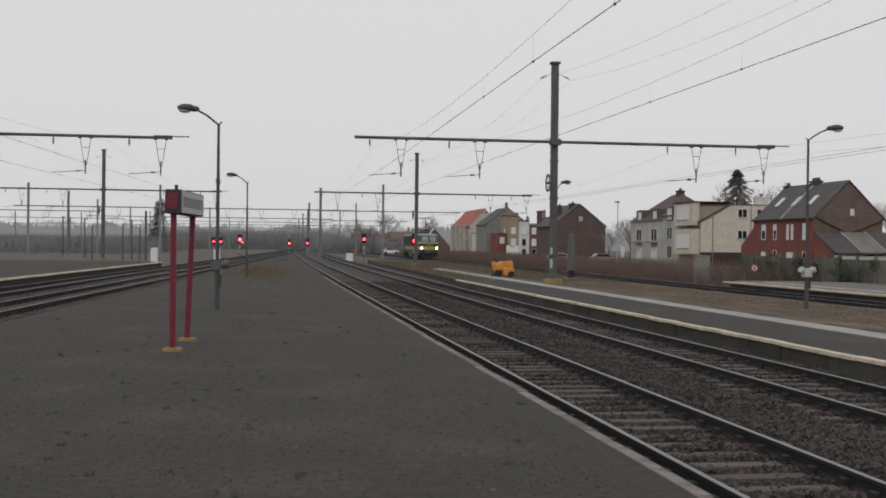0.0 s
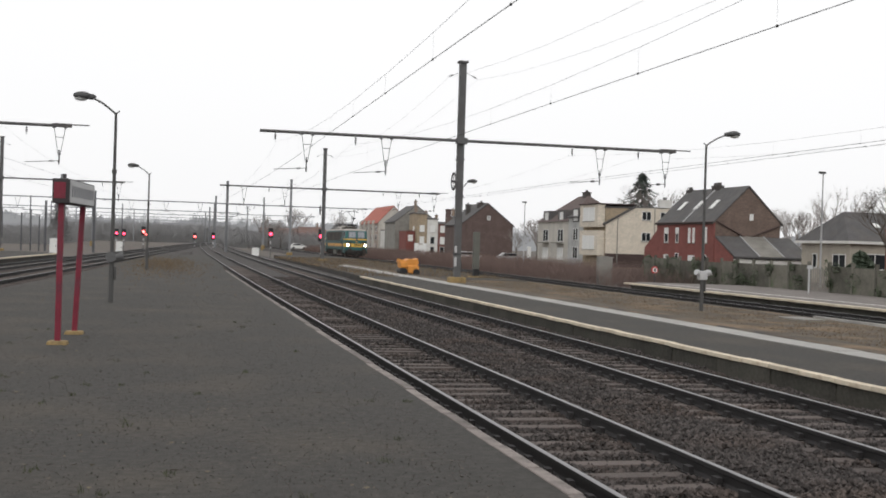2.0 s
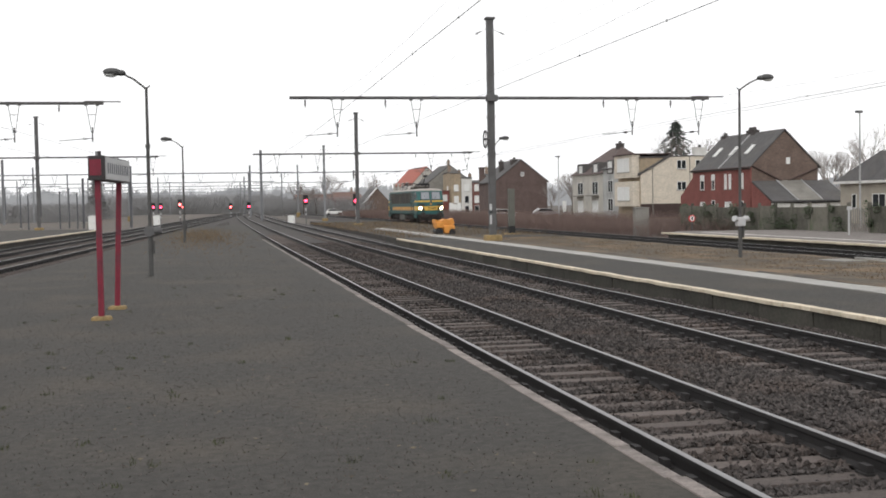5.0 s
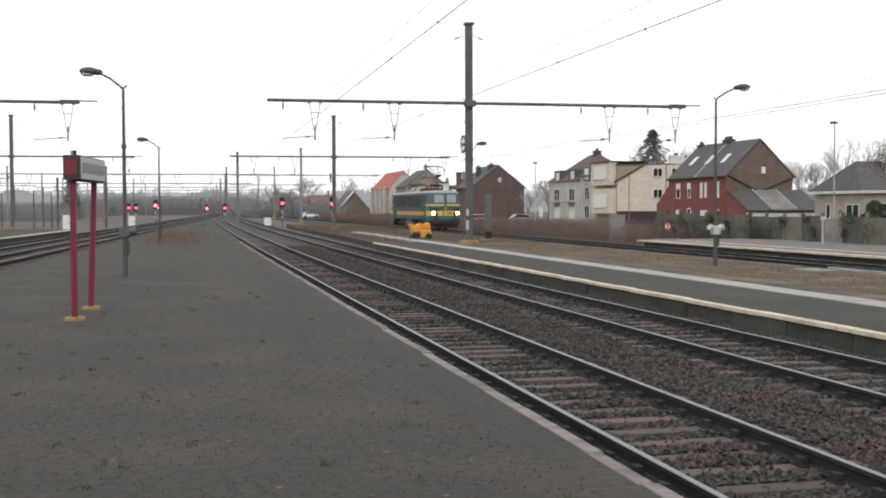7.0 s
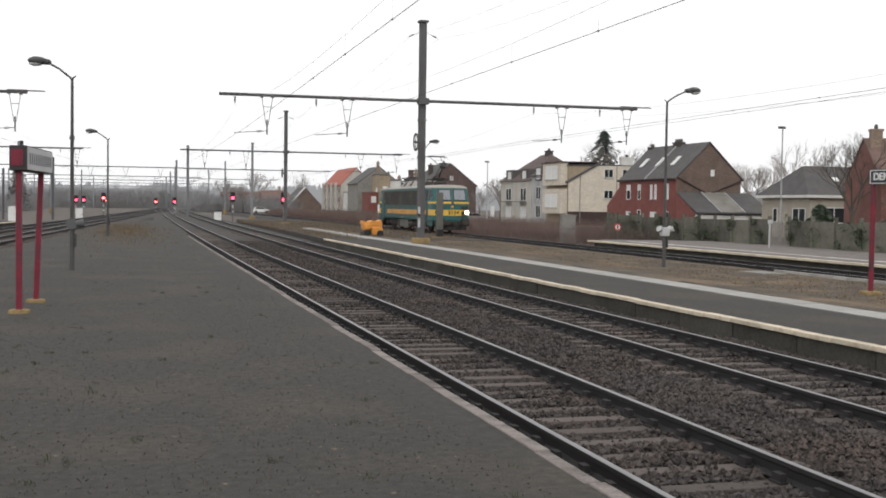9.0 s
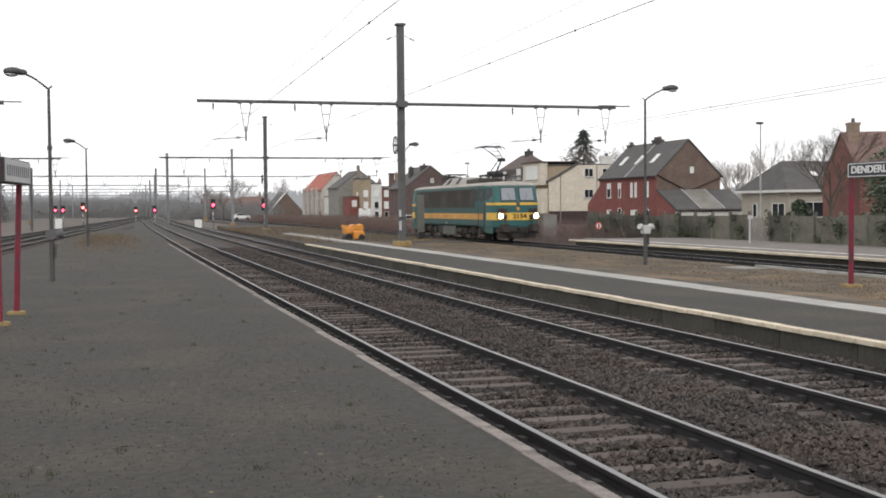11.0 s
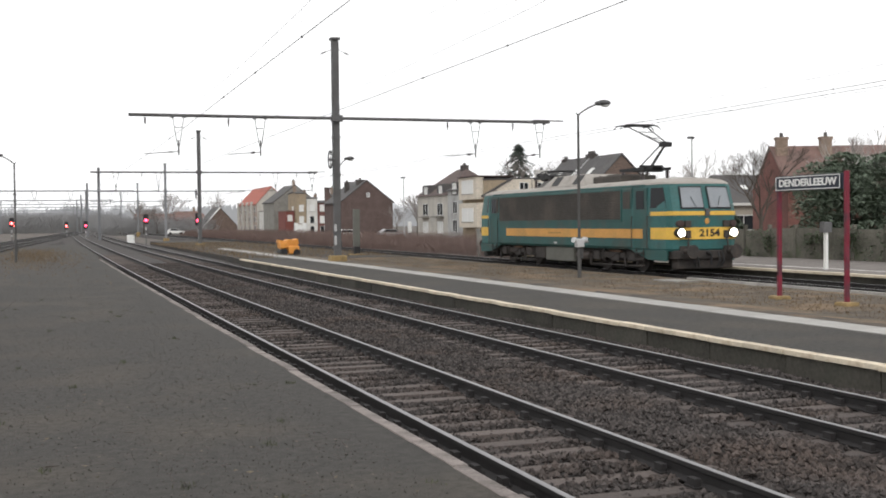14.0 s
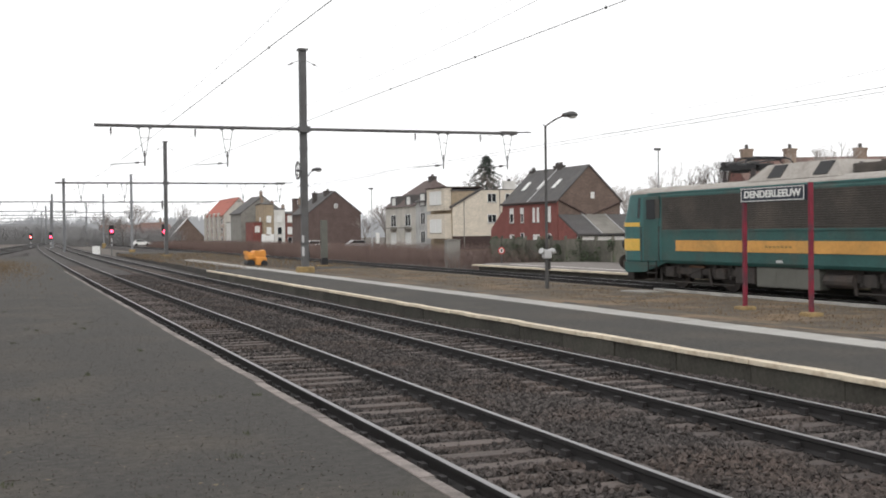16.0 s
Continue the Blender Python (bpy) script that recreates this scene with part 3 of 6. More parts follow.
def station_sign():
    g = thing("station_sign", 17.12, 22.6, 0.2, "navy station name board on two red posts", "sign")
    for y in (-1.22, 1.27):
        bm = B()
        box(bm, -0.045, 0.045, y - 0.045, y + 0.045, -0.05, 2.92 if y < 0 else 2.6, 0.006)
        part("post", bm, M_REDPAINT, g, "red painted square post")
        bm = B()
        box(bm, -0.2, 0.2, y - 0.2, y + 0.2, -0.2, -0.02, 0.05)
        part("foot", bm, M_YBLOCK, g, "ochre concrete foot")
    bm = B()
    box(bm, -0.05, 0.05, -1.08, 1.35, 2.52, 2.88, 0.01)
    board = part("board", bm, M_BLUE, g, "navy enamel board with a white rim")
    bm = B()
    box(bm, -0.06, -0.052, -1.06, 1.33, 2.54, 2.558)
    box(bm, -0.06, -0.052, -1.06, 1.33, 2.842, 2.86)
    box(bm, -0.06, -0.052, -1.06, -1.042, 2.558, 2.842)
    box(bm, -0.06, -0.052, 1.312, 1.33, 2.558, 2.842)
    part("rim", bm, M_WHITE, board)
    lettering("DENDERLEEUW", 0.235, M_WHITE, board, pose(-0.056, 0.135, 2.70, 90, 0, -90), 2.15)


def lettering(text, size, material, parent, m, width=0.0, name="lettering"):
    cu = bpy.data.curves.new("letters", "FONT")
    cu.body, cu.size, cu.align_x, cu.align_y, cu.extrude, cu.offset = text, size, "CENTER", "CENTER", 0.004, size * 0.032
    ob = new("letters", cu)
    bpy.context.view_layer.update()
    me = bpy.data.meshes.new_from_object(ob)
    bpy.data.objects.remove(ob)
    xs = [v.co.x for v in me.vertices]
    k = width / (max(xs) - min(xs)) if width else 1.0
    for v in me.vertices:
        v.co.x *= k
    me.name = name
    me.materials.clear()
    me.materials.append(material)
    o = new(name, me)
    o.parent = parent
    o.matrix_basis = m
    return o


def box_sign():
    """The deep boxed sign on two red posts on the near platform."""
    g = thing("platform_box_sign", -1.60, 20.6, 0.28, "dark boxed sign on two leaning red posts", "sign", turn=-3.4)
    for x, y, lean in ((-0.03, -1.0, 0.0), (-0.04, 1.0, 2.2)):
        post = part("post", box(B(), -0.045, 0.045, -0.045, 0.045, 0.04, 2.3, 0.006), M_REDPAINT, g, "chipped red square post")
        post.matrix_basis = pose(x, y, 0, 0, lean, 0)
        bm = B()
        bm = B()
        box(bm, x - 0.16, x + 0.16, y - 0.15, y + 0.15, -0.1, 0.06, 0.05)
        part("foot", bm, M_YBLOCK, g, "mossy ochre concrete foot")
    bm = B()
    box(bm, -0.14, 0.13, -1.15, 1.2, 2.28, 2.68, 0.012)
    rod(bm, (0.02, -1.0, 2.68), (0.02, -1.0, 2.76), 0.03, n=8)
    body = part("sign_box", bm, M_SIGNBOX, g, "dark weathered box")
    body.matrix_basis = pose(0.03, 0, 0, 0, 0, -2.4)
    bm = B()
    box(bm, 0.131, 0.142, -1.12, 1.17, 2.30, 2.66)
    face = part("sign_face", bm, M_SIGNFACE, body, "pale enamel face with worn dark writing")
    for k in range(11):
        bm = B()
        y = -0.98 + k * 0.19
        box(bm, 0.143, 0.147, y, y + 0.075, 2.39, 2.57)
        part("writing_bar", bm, M_BLUE, face)
    bm = B()
    box(bm, -0.11, 0.07, -1.165, -1.152, 2.36, 2.62)
    part("end_plate", bm, M_REDPAINT, body, "red end plate")


def orange_machine():
    g = thing("orange_work_trolley", 14.35, 69.3, 0.12, "orange tarpaulined work trolley at the platform end", "trolley")
    bm = B()
    box(bm, -0.5, 0.55, -0.5, 0.5, 0.36, 0.82, 0.12)
    box(bm, -0.12, 0.58, -0.66, 0.66, 0.1, 0.6, 0.1)
    box(bm, -0.55, -0.1, -0.6, 0.6, 0.45, 0.8, 0.08)
    part("body", bm, M_ORANGE, g)
    bm = B()
    prism(bm, [(-0.62, 0.76), (0.1, 0.66), (0.58, 0.7), (0.5, 1.02), (0.25, 0.94), (0.0, 0.99), (-0.3, 0.86), (-0.6, 0.97)], -0.5, 0.5)
    part("cover", bm, M_ORANGE, g, "rumpled orange cover")
    bm = B()
    box(bm, -0.58, -0.2, -0.60, -0.5, 0.12, 0.42, 0.05)
    rod(bm, (-0.35, -0.7, 0.22), (-0.35, 0.7, 0.22), 0.2, n=14)
    rod(bm, (0.4, -0.7, 0.2), (0.4, 0.7, 0.2), 0.2, n=14)
    part("wheelset", bm, M_BLACK, g, "black wheels and hitch")


def signal(x, y, z, material, two=False, low=-0.4):
    g = thing("railway_signal", x, y, low, "lit colour light signal on a thin grey post", "signal", "signals")
    h = z - low
    bm = B()
    rod(bm, (0, 0.1, 0), (0, 0.1, h + 0.3), 0.06, n=8)
    part("post", bm, M_STEEL, g)
    bm = B()
    box(bm, -0.3, 0.3, 0.0, 0.12, h - 0.5, h + 0.75, 0.05)
    part("board", bm, M_BLACK, g, "black signal head")
    bm = B()
    ball(bm, (0, -0.06, h), 0.2, 1, 0.6, 1, 12, 8)
    if two:
        ball(bm, (0.35, -0.06, h - 0.35), 0.1, 1, 0.6, 1, 10, 6)
    part("lamp", bm, material, g, "glowing signal lamp", True)
    bm = B()
    box(bm, -0.09, 0.09, 0.0, 0.03, h - 1.3, h - 0.9)
    part("plate", bm, M_SIGNFACE, g, "white marker plate")
    bm = B()
    box(bm, -0.09, 0.09, 0.0, 0.03, h - 1.85, h - 1.65)
    part("plate", bm, M_SIGNFACE, g, "white marker plate")


def cabinet(x, y, z, w, h, m, label):
    g = thing("trackside_cabinet", x, y, z, label, "cabinet", "trackside cabinets")
    bm = B()
    box(bm, -w / 2, w / 2, -0.25, 0.25, 0, h, 0.03)
    part("body", bm, m, g)
    bm = B()
    prism(bm, [(-w / 2 - 0.05, h), (w / 2 + 0.05, h), (w / 2 + 0.05, h + 0.04), (0, h + 0.1), (-w / 2 - 0.05, h + 0.04)], -0.3, 0.3)
    part("lid", bm, m, g)
    bm = B()
    box(bm, -w / 2 + 0.06, w / 2 - 0.06, -0.265, -0.252, 0.1, h - 0.08)
    door = part("door", bm, m, g)
    bm = B()
    box(bm, w / 2 - 0.16, w / 2 - 0.12, -0.285, -0.267, h * 0.5, h * 0.6)
    part("handle", bm, M_BLACK, door)


# ---- locomotive: nose at y = 0, body drawn back along +y, rail heads at z = 0 ----
LOCO = [(0.0, 160.76), (1.5, 147.46), (3.5, 130.26), (7.0, 99.96), (9.0, 81.86), (10.0, 72.76), (12.5, 50.06), (13.0, 45.66), (14.0, 36.46), (14.5, 31.86), (15.0, 27.36), (15.5, 22.96), (16.0, 18.46)]
RAIL_Z = 0.03
LENGTH = 19.4
CAB = 2.95  # depth of each cab
# half plan of a cab: half width, distance behind the nose line
CAB_PLAN = [(0.0, -0.03), (0.55, -0.02), (1.08, 0.03), (1.30, 0.17), (1.41, 0.45), (1.45, 1.0)]


def quad(bm, pts, depth):
    """A flat panel of four corners, thickened along its normal."""
    a, b2, c, d = [Vector(p) for p in pts]
    nrm = (b2 - a).cross(d - a).normalized() * depth
    low = [bm.verts.new(p) for p in (a, b2, c, d)]
    high = [bm.verts.new(p + nrm) for p in (a, b2, c, d)]
    bm.faces.new(low[::-1]), bm.faces.new(high)
    for i in range(4):
        bm.faces.new((low[i], low[(i + 1) % 4], high[(i + 1) % 4], high[i]))
    bmesh.ops.recalc_face_normals(bm, faces=bm.faces)


def cab_shell(levels, fy):
    """Plan outlines stacked level by level: (height, nose set back, width factor)."""
    bm = B()
    rings = []
    for z, back, k in levels:
        half = [(x * k, y + back) for x, y in CAB_PLAN] + [(1.45 * k, CAB)]
        plan = half + [(-x, y) for x, y in half[:0:-1]]
        rings.append([bm.verts.new((x, fy(y), z)) for x, y in plan])
    n = len(rings[0])
    for a, b2 in zip(rings, rings[1:]):
        for i in range(n):
            bm.faces.new((a[i], a[(i + 1) % n], b2[(i + 1) % n], b2[i]))
    bm.faces.new(rings[0][::-1]), bm.faces.new(rings[-1])
    bmesh.ops.recalc_face_normals(bm, faces=bm.faces)
    return bm


def wrap_band(z0, z1, fy, reach=1.5, proud=0.014):
    """A painted band round the nose, from one side wall to the other."""
    half = CAB_PLAN[1:] + [(1.45, reach)]
    line = [(-x, y) for x, y in half[::-1]] + [CAB_PLAN[0]] + half
    bm = B()
    rows = []
    for x, y in line:
        d = Vector((x, y - 1.0)).normalized() if y < 1.0 else Vector((1 if x > 0 else -1, 0))
        rows.append([bm.verts.new((x + d.x * o, fy(y + d.y * o), z)) for o, z in ((proud, z0), (proud, z1), (-0.02, z1), (-0.02, z0))])
    for a, b2 in zip(rows, rows[1:]):
        for i in range(4):
            bm.faces.new((a[i], a[(i + 1) % 4], b2[(i + 1) % 4], b2[i]))
    bm.faces.new(rows[0][::-1]), bm.faces.new(rows[-1])
    bmesh.ops.recalc_face_normals(bm, faces=bm.faces)
    return bm


def pantograph(g, y, raised, s):
    """A single-arm pantograph on the roof; s = 1 knuckles towards the nose."""
    bm = B()
    for x in (-0.55, 0.55):
        box(bm, x - 0.05, x + 0.05, y - 0.95, y + 1.05, 3.96, 4.08)
    for yy in (y - 0.9, y - 0.1, y + 1.0):
        box(bm, -0.6, 0.6, yy - 0.05, yy + 0.05, 3.97, 4.07)
    box(bm, -0.25, 0.25, y - 0.75 * s - 0.2, y - 0.75 * s + 0.2, 3.9, 4.16, 0.03)
    base = part("pantograph_base", bm, M_BLACK, g)
    for x in (-0.55, 0.55):
        for yy in (y - 0.75, y + 0.85):
            bm = B()
            for k in range(4):
                rod(bm, (x, yy, 3.60 + 0.09 * k), (x, yy, 3.66 + 0.09 * k), 0.10, 0.06, n=10)
            rod(bm, (x, yy, 3.55), (x, yy, 3.97), 0.05, n=8)
            part("post_insulator", bm, M_INSUL, base)
    if raised:
        foot, kn, head = (y - 0.45 * s, 4.12), (y - 1.55 * s, 4.93), (y + 0.65 * s, 5.78)
    else:
        foot, kn, head = (y + 0.35 * s, 4.10), (y - 1.45 * s, 4.20), (y + 0.55 * s, 4.26)
    bm = B()
    rod(bm, (0.0, foot[0], foot[1]), (0, kn[0], kn[1]), 0.055, 0.045, n=10)
    rod(bm, (-0.5, foot[0], foot[1]), (0.5, foot[0], foot[1]), 0.06, n=8)
    rod(bm, (-0.3, foot[0] + 0.42 * s, foot[1] - 0.02), (-0.16, kn[0] + 0.16 * s, kn[1] - 0.05), 0.026, n=6)
    box(bm, -0.22, 0.22, kn[0] - 0.13, kn[0] + 0.13, kn[1] - 0.1, kn[1] + 0.1, 0.03)
    part("lower_arm", bm, M_BLACK, base)
    bm = B()
    for x in (-1, 1):
        rod(bm, (x * 0.13, kn[0], kn[1]), (x * 0.44, head[0], head[1]), 0.032, 0.026, n=6)
    for u, r in ((0.35, 0.016), (0.7, 0.016)):
        w, yy, zz = 0.13 + 0.31 * u, kn[0] + (head[0] - kn[0]) * u, kn[1] + (head[1] - kn[1]) * u
        rod(bm, (-w, yy, zz), (w, yy, zz), r, n=6)
    rod(bm, (0.13, kn[0], kn[1]), (-0.34, kn[0] + (head[0] - kn[0]) * 0.7, kn[1] + (head[1] - kn[1]) * 0.7), 0.012, n=5)
    part("upper_arm", bm, M_STEEL, base)
    bm = B()
    for dy in (-0.27, 0.27):
        box(bm, -0.62, 0.62, head[0] + dy - 0.035, head[0] + dy + 0.035, head[1] + 0.02, head[1] + 0.085)
        for x in (-1, 1):
            rod(bm, (x * 0.60, head[0] + dy, head[1] + 0.055), (x * 0.80, head[0] + dy, head[1] + 0.01), 0.026, n=6)
            rod(bm, (x * 0.80, head[0] + dy, head[1] + 0.01), (x * 0.92, head[0] + dy, head[1] - 0.12), 0.02, n=6)
    for x in (-0.44, 0.44):
        rod(bm, (x, head[0] - 0.3, head[1]), (x, head[0] + 0.3, head[1]), 0.028, n=6)
    part("collector_head", bm, M_BLACK, base)


def cab(g, end):
    def fy(y):
        return LENGTH - y if end else y

    def span(bm, x0, x1, y0, y1, z0, z1, bevel=0.0):
        return box(bm, x0, x1, min(fy(y0), fy(y1)), max(fy(y0), fy(y1)), z0, z1, bevel)
    part("cab_shell", cab_shell([(0.86, 0.10, 0.97), (0.95, 0.03, 1.0), (2.32, 0.0, 1.0), (3.26, 0.30, 0.967), (3.335, 0.36, 0.958)], fy), M_TEALTOP, g, "teal cab front in a lighter, sky-lit tone")
    part("cab_roof", cab_shell([(3.325, 0.33, 0.972), (3.40, 0.40, 0.945), (3.48, 0.58, 0.86), (3.55, 0.85, 0.68), (3.585, 1.15, 0.40)], fy), M_ROOFGREY, g, "dusty grey cab roof")
    for z0, z1 in ((1.30, 1.73), (2.17, 2.32)):
        part("yellow_band", wrap_band(z0, z1, fy), M_YELLOW, g, "yellow warning band")
    for s in (-1, 1):
        # windscreen: a dark gasket with the pane set in it
        bm = B()
        quad(bm, [(s * 0.10, fy(-0.005), 2.40), (s * 1.05, fy(0.045), 2.40), (s * 1.01, fy(0.295), 3.22), (s * 0.10, fy(0.255), 3.22)], 0.03 * s * (1 if end else -1) * -1)
        wf = part("windscreen_gasket", bm, M_BLACK, g, "dark rubber gasket")
        bm = B()
        quad(bm, [(s * 0.145, fy(-0.022), 2.45), (s * 1.00, fy(0.022), 2.45), (s * 0.965, fy(0.262), 3.175), (s * 0.145, fy(0.222), 3.175)], 0.03 * s * (1 if end else -1) * -1)
        part("windscreen", bm, M_WINDSH, wf, "raked windscreen reflecting white sky")
        bm = B()
        rod(bm, (s * 0.42, fy(-0.05), 2.40), (s * 0.62, fy(0.08), 2.85), 0.011, n=5)
        part("wiper", bm, M_BLACK, wf)
        bm = B()
        quad(bm, [(s * 1.375, fy(0.46), 2.46), (s * 1.458, fy(1.5), 2.46), (s * 1.418, fy(1.5), 3.20), (s * 1.355, fy(0.72), 3.20)], 0.02 * s)
        part("cab_side_window", bm, M_GLASS, g, "dark cab side window")
        bm = B()
        span(bm, s * 1.44 - 0.022, s * 1.44 + 0.022, 1.78, 2.80, 0.95, 3.22, 0.006)
        door = part("cab_door", bm, M_TEAL, g)
        bm = B()
        span(bm, s * 1.465 - 0.006, s * 1.465 + 0.006, 1.98, 2.58, 2.42, 3.12)
        part("door_window", bm, M_GLASS, door)
        for yy in (1.68, 2.88):
            bm = B()
            rod(bm, (s * 1.51, fy(yy), 0.95), (s * 1.51, fy(yy), 2.15), 0.018, n=6)
            for zz in (0.95, 2.15):
                rod(bm, (s * 1.44, fy(yy), zz), (s * 1.51, fy(yy), zz), 0.014, n=5)
            part("grab_rail", bm, M_BOGIE, g)
        # skirt below the cab door, cut back towards the bogie
        bm = B()
        prism(bm, [(fy(0.35), 0.9), (fy(0.4), 0.50), (fy(1.75), 0.54), (fy(2.5), 0.72), (fy(3.2), 0.92)], s * 1.40 - 0.025, s * 1.40 + 0.025, "x")
        part("cab_skirt", bm, M_TEAL, g, "grimy teal skirt panel")
        bm = B()
        for zz in (0.28, 0.52, 0.76):
            span(bm, s * 1.43 - 0.1, s * 1.43 + 0.06, 2.05, 2.6, zz, zz + 0.03)
        for yy in (2.05, 2.6):
            rod(bm, (s * 1.45, fy(yy), 0.26), (s * 1.45, fy(yy), 0.95), 0.02, n=5)
        part("cab_steps", bm, M_BOGIE, g)
        # lamps
        bm = B()
        rod(bm, (s * 1.09, fy(-0.10), 1.54), (s * 1.09, fy(0.25), 1.54), 0.19, n=18)
        lh = part("headlight", bm, M_BLACK, g, "round headlight in a black bezel")
        bm = B()
        ball(bm, (s * 1.09, fy(-0.10), 1.54), 0.145, 1, 0.35, 1, 16, 9)
        part("headlight_lens", bm, M_LAMPGLASS if end else M_HEADLIGHT, lh, "", True)
        bm = B()
        rod(bm, (s * 1.09, fy(-0.07), 1.87), (s * 1.09, fy(0.2), 1.87), 0.13, n=14)
        rod(bm, (s * 1.09, fy(-0.09), 1.87), (s * 1.09, fy(-0.069), 1.87), 0.09, n=14)
        part("marker_lamp", bm, M_DARKWALL, g, "unlit dark red tail lamp")
        bm = B()
        span(bm, s * 0.80 - 0.10, s * 0.80 + 0.10, -0.10, 0.06, 1.34, 1.62, 0.02)
        span(bm, s * 0.80 - 0.12, s * 0.80 + 0.12, -0.08, 0.06, 1.74, 1.98, 0.02)
        rod(bm, (s * 0.80, fy(-0.09), 1.36), (s * 0.86, fy(-0.12), 0.8), 0.03, n=6)
        part("jumper_socket", bm, M_BOGIE, g, "rusty jumper cable socket")
        bm = B()
        rod(bm, (s * 0.90, fy(-0.5), 0.86), (s * 0.90, fy(0.1), 0.86), 0.11, n=12)
        rod(bm, (s * 0.90, fy(-0.56), 0.86), (s * 0.90, fy(-0.50), 0.86), 0.25, n=18)
        span(bm, s * 0.90 - 0.2, s * 0.90 + 0.2, -0.06, 0.1, 0.66, 1.06, 0.02)
        part("buffer", bm, M_BOGIE, g)
    bm = B()
    span(bm, -1.28, 1.28, -0.04, 0.7, 0.58, 0.90, 0.05)
    span(bm, -1.15, 1.15, 0.08, 0.55, 0.22, 0.60, 0.05)
    part("buffer_beam", bm, M_BOGIE, g, "dark grimy buffer beam")
    for x in (-0.62, -0.45, 0.45, 0.62):
        bm = B()
        rod(bm, (x, fy(-0.06), 0.85), (x, fy(-0.18), 0.5), 0.032, n=6)
        rod(bm, (x, fy(-0.18), 0.5), (x * 0.85, fy(-0.10), 0.3), 0.032, n=6)
        part("brake_hose", bm, M_BLACK, g, "black rubber hose")
    bm = B()
    rod(bm, (0, fy(-0.02), 0.82), (0, fy(-0.32), 0.74), 0.06, n=8)
    rod(bm, (0, fy(-0.32), 0.74), (0, fy(-0.30), 0.38), 0.045, n=8)
    part("screw_coupling", bm, M_BLACK, g)
    bm = B()
    ball(bm, (0, fy(-0.03), 1.95), 0.10, 1, 0.25, 1.1, 12, 8)
    part("emblem", bm, M_AMBER, g, "small yellow oval emblem")
    bm = B()
    span(bm, -0.10, 0.10, -0.09, 0.06, 2.14, 2.42, 0.03)
    rod(bm, (0, fy(-0.11), 2.28), (0, fy(-0.085), 2.28), 0.075, n=12)
    part("centre_lamp", bm, M_STEEL, g, "grey centre lamp housing")


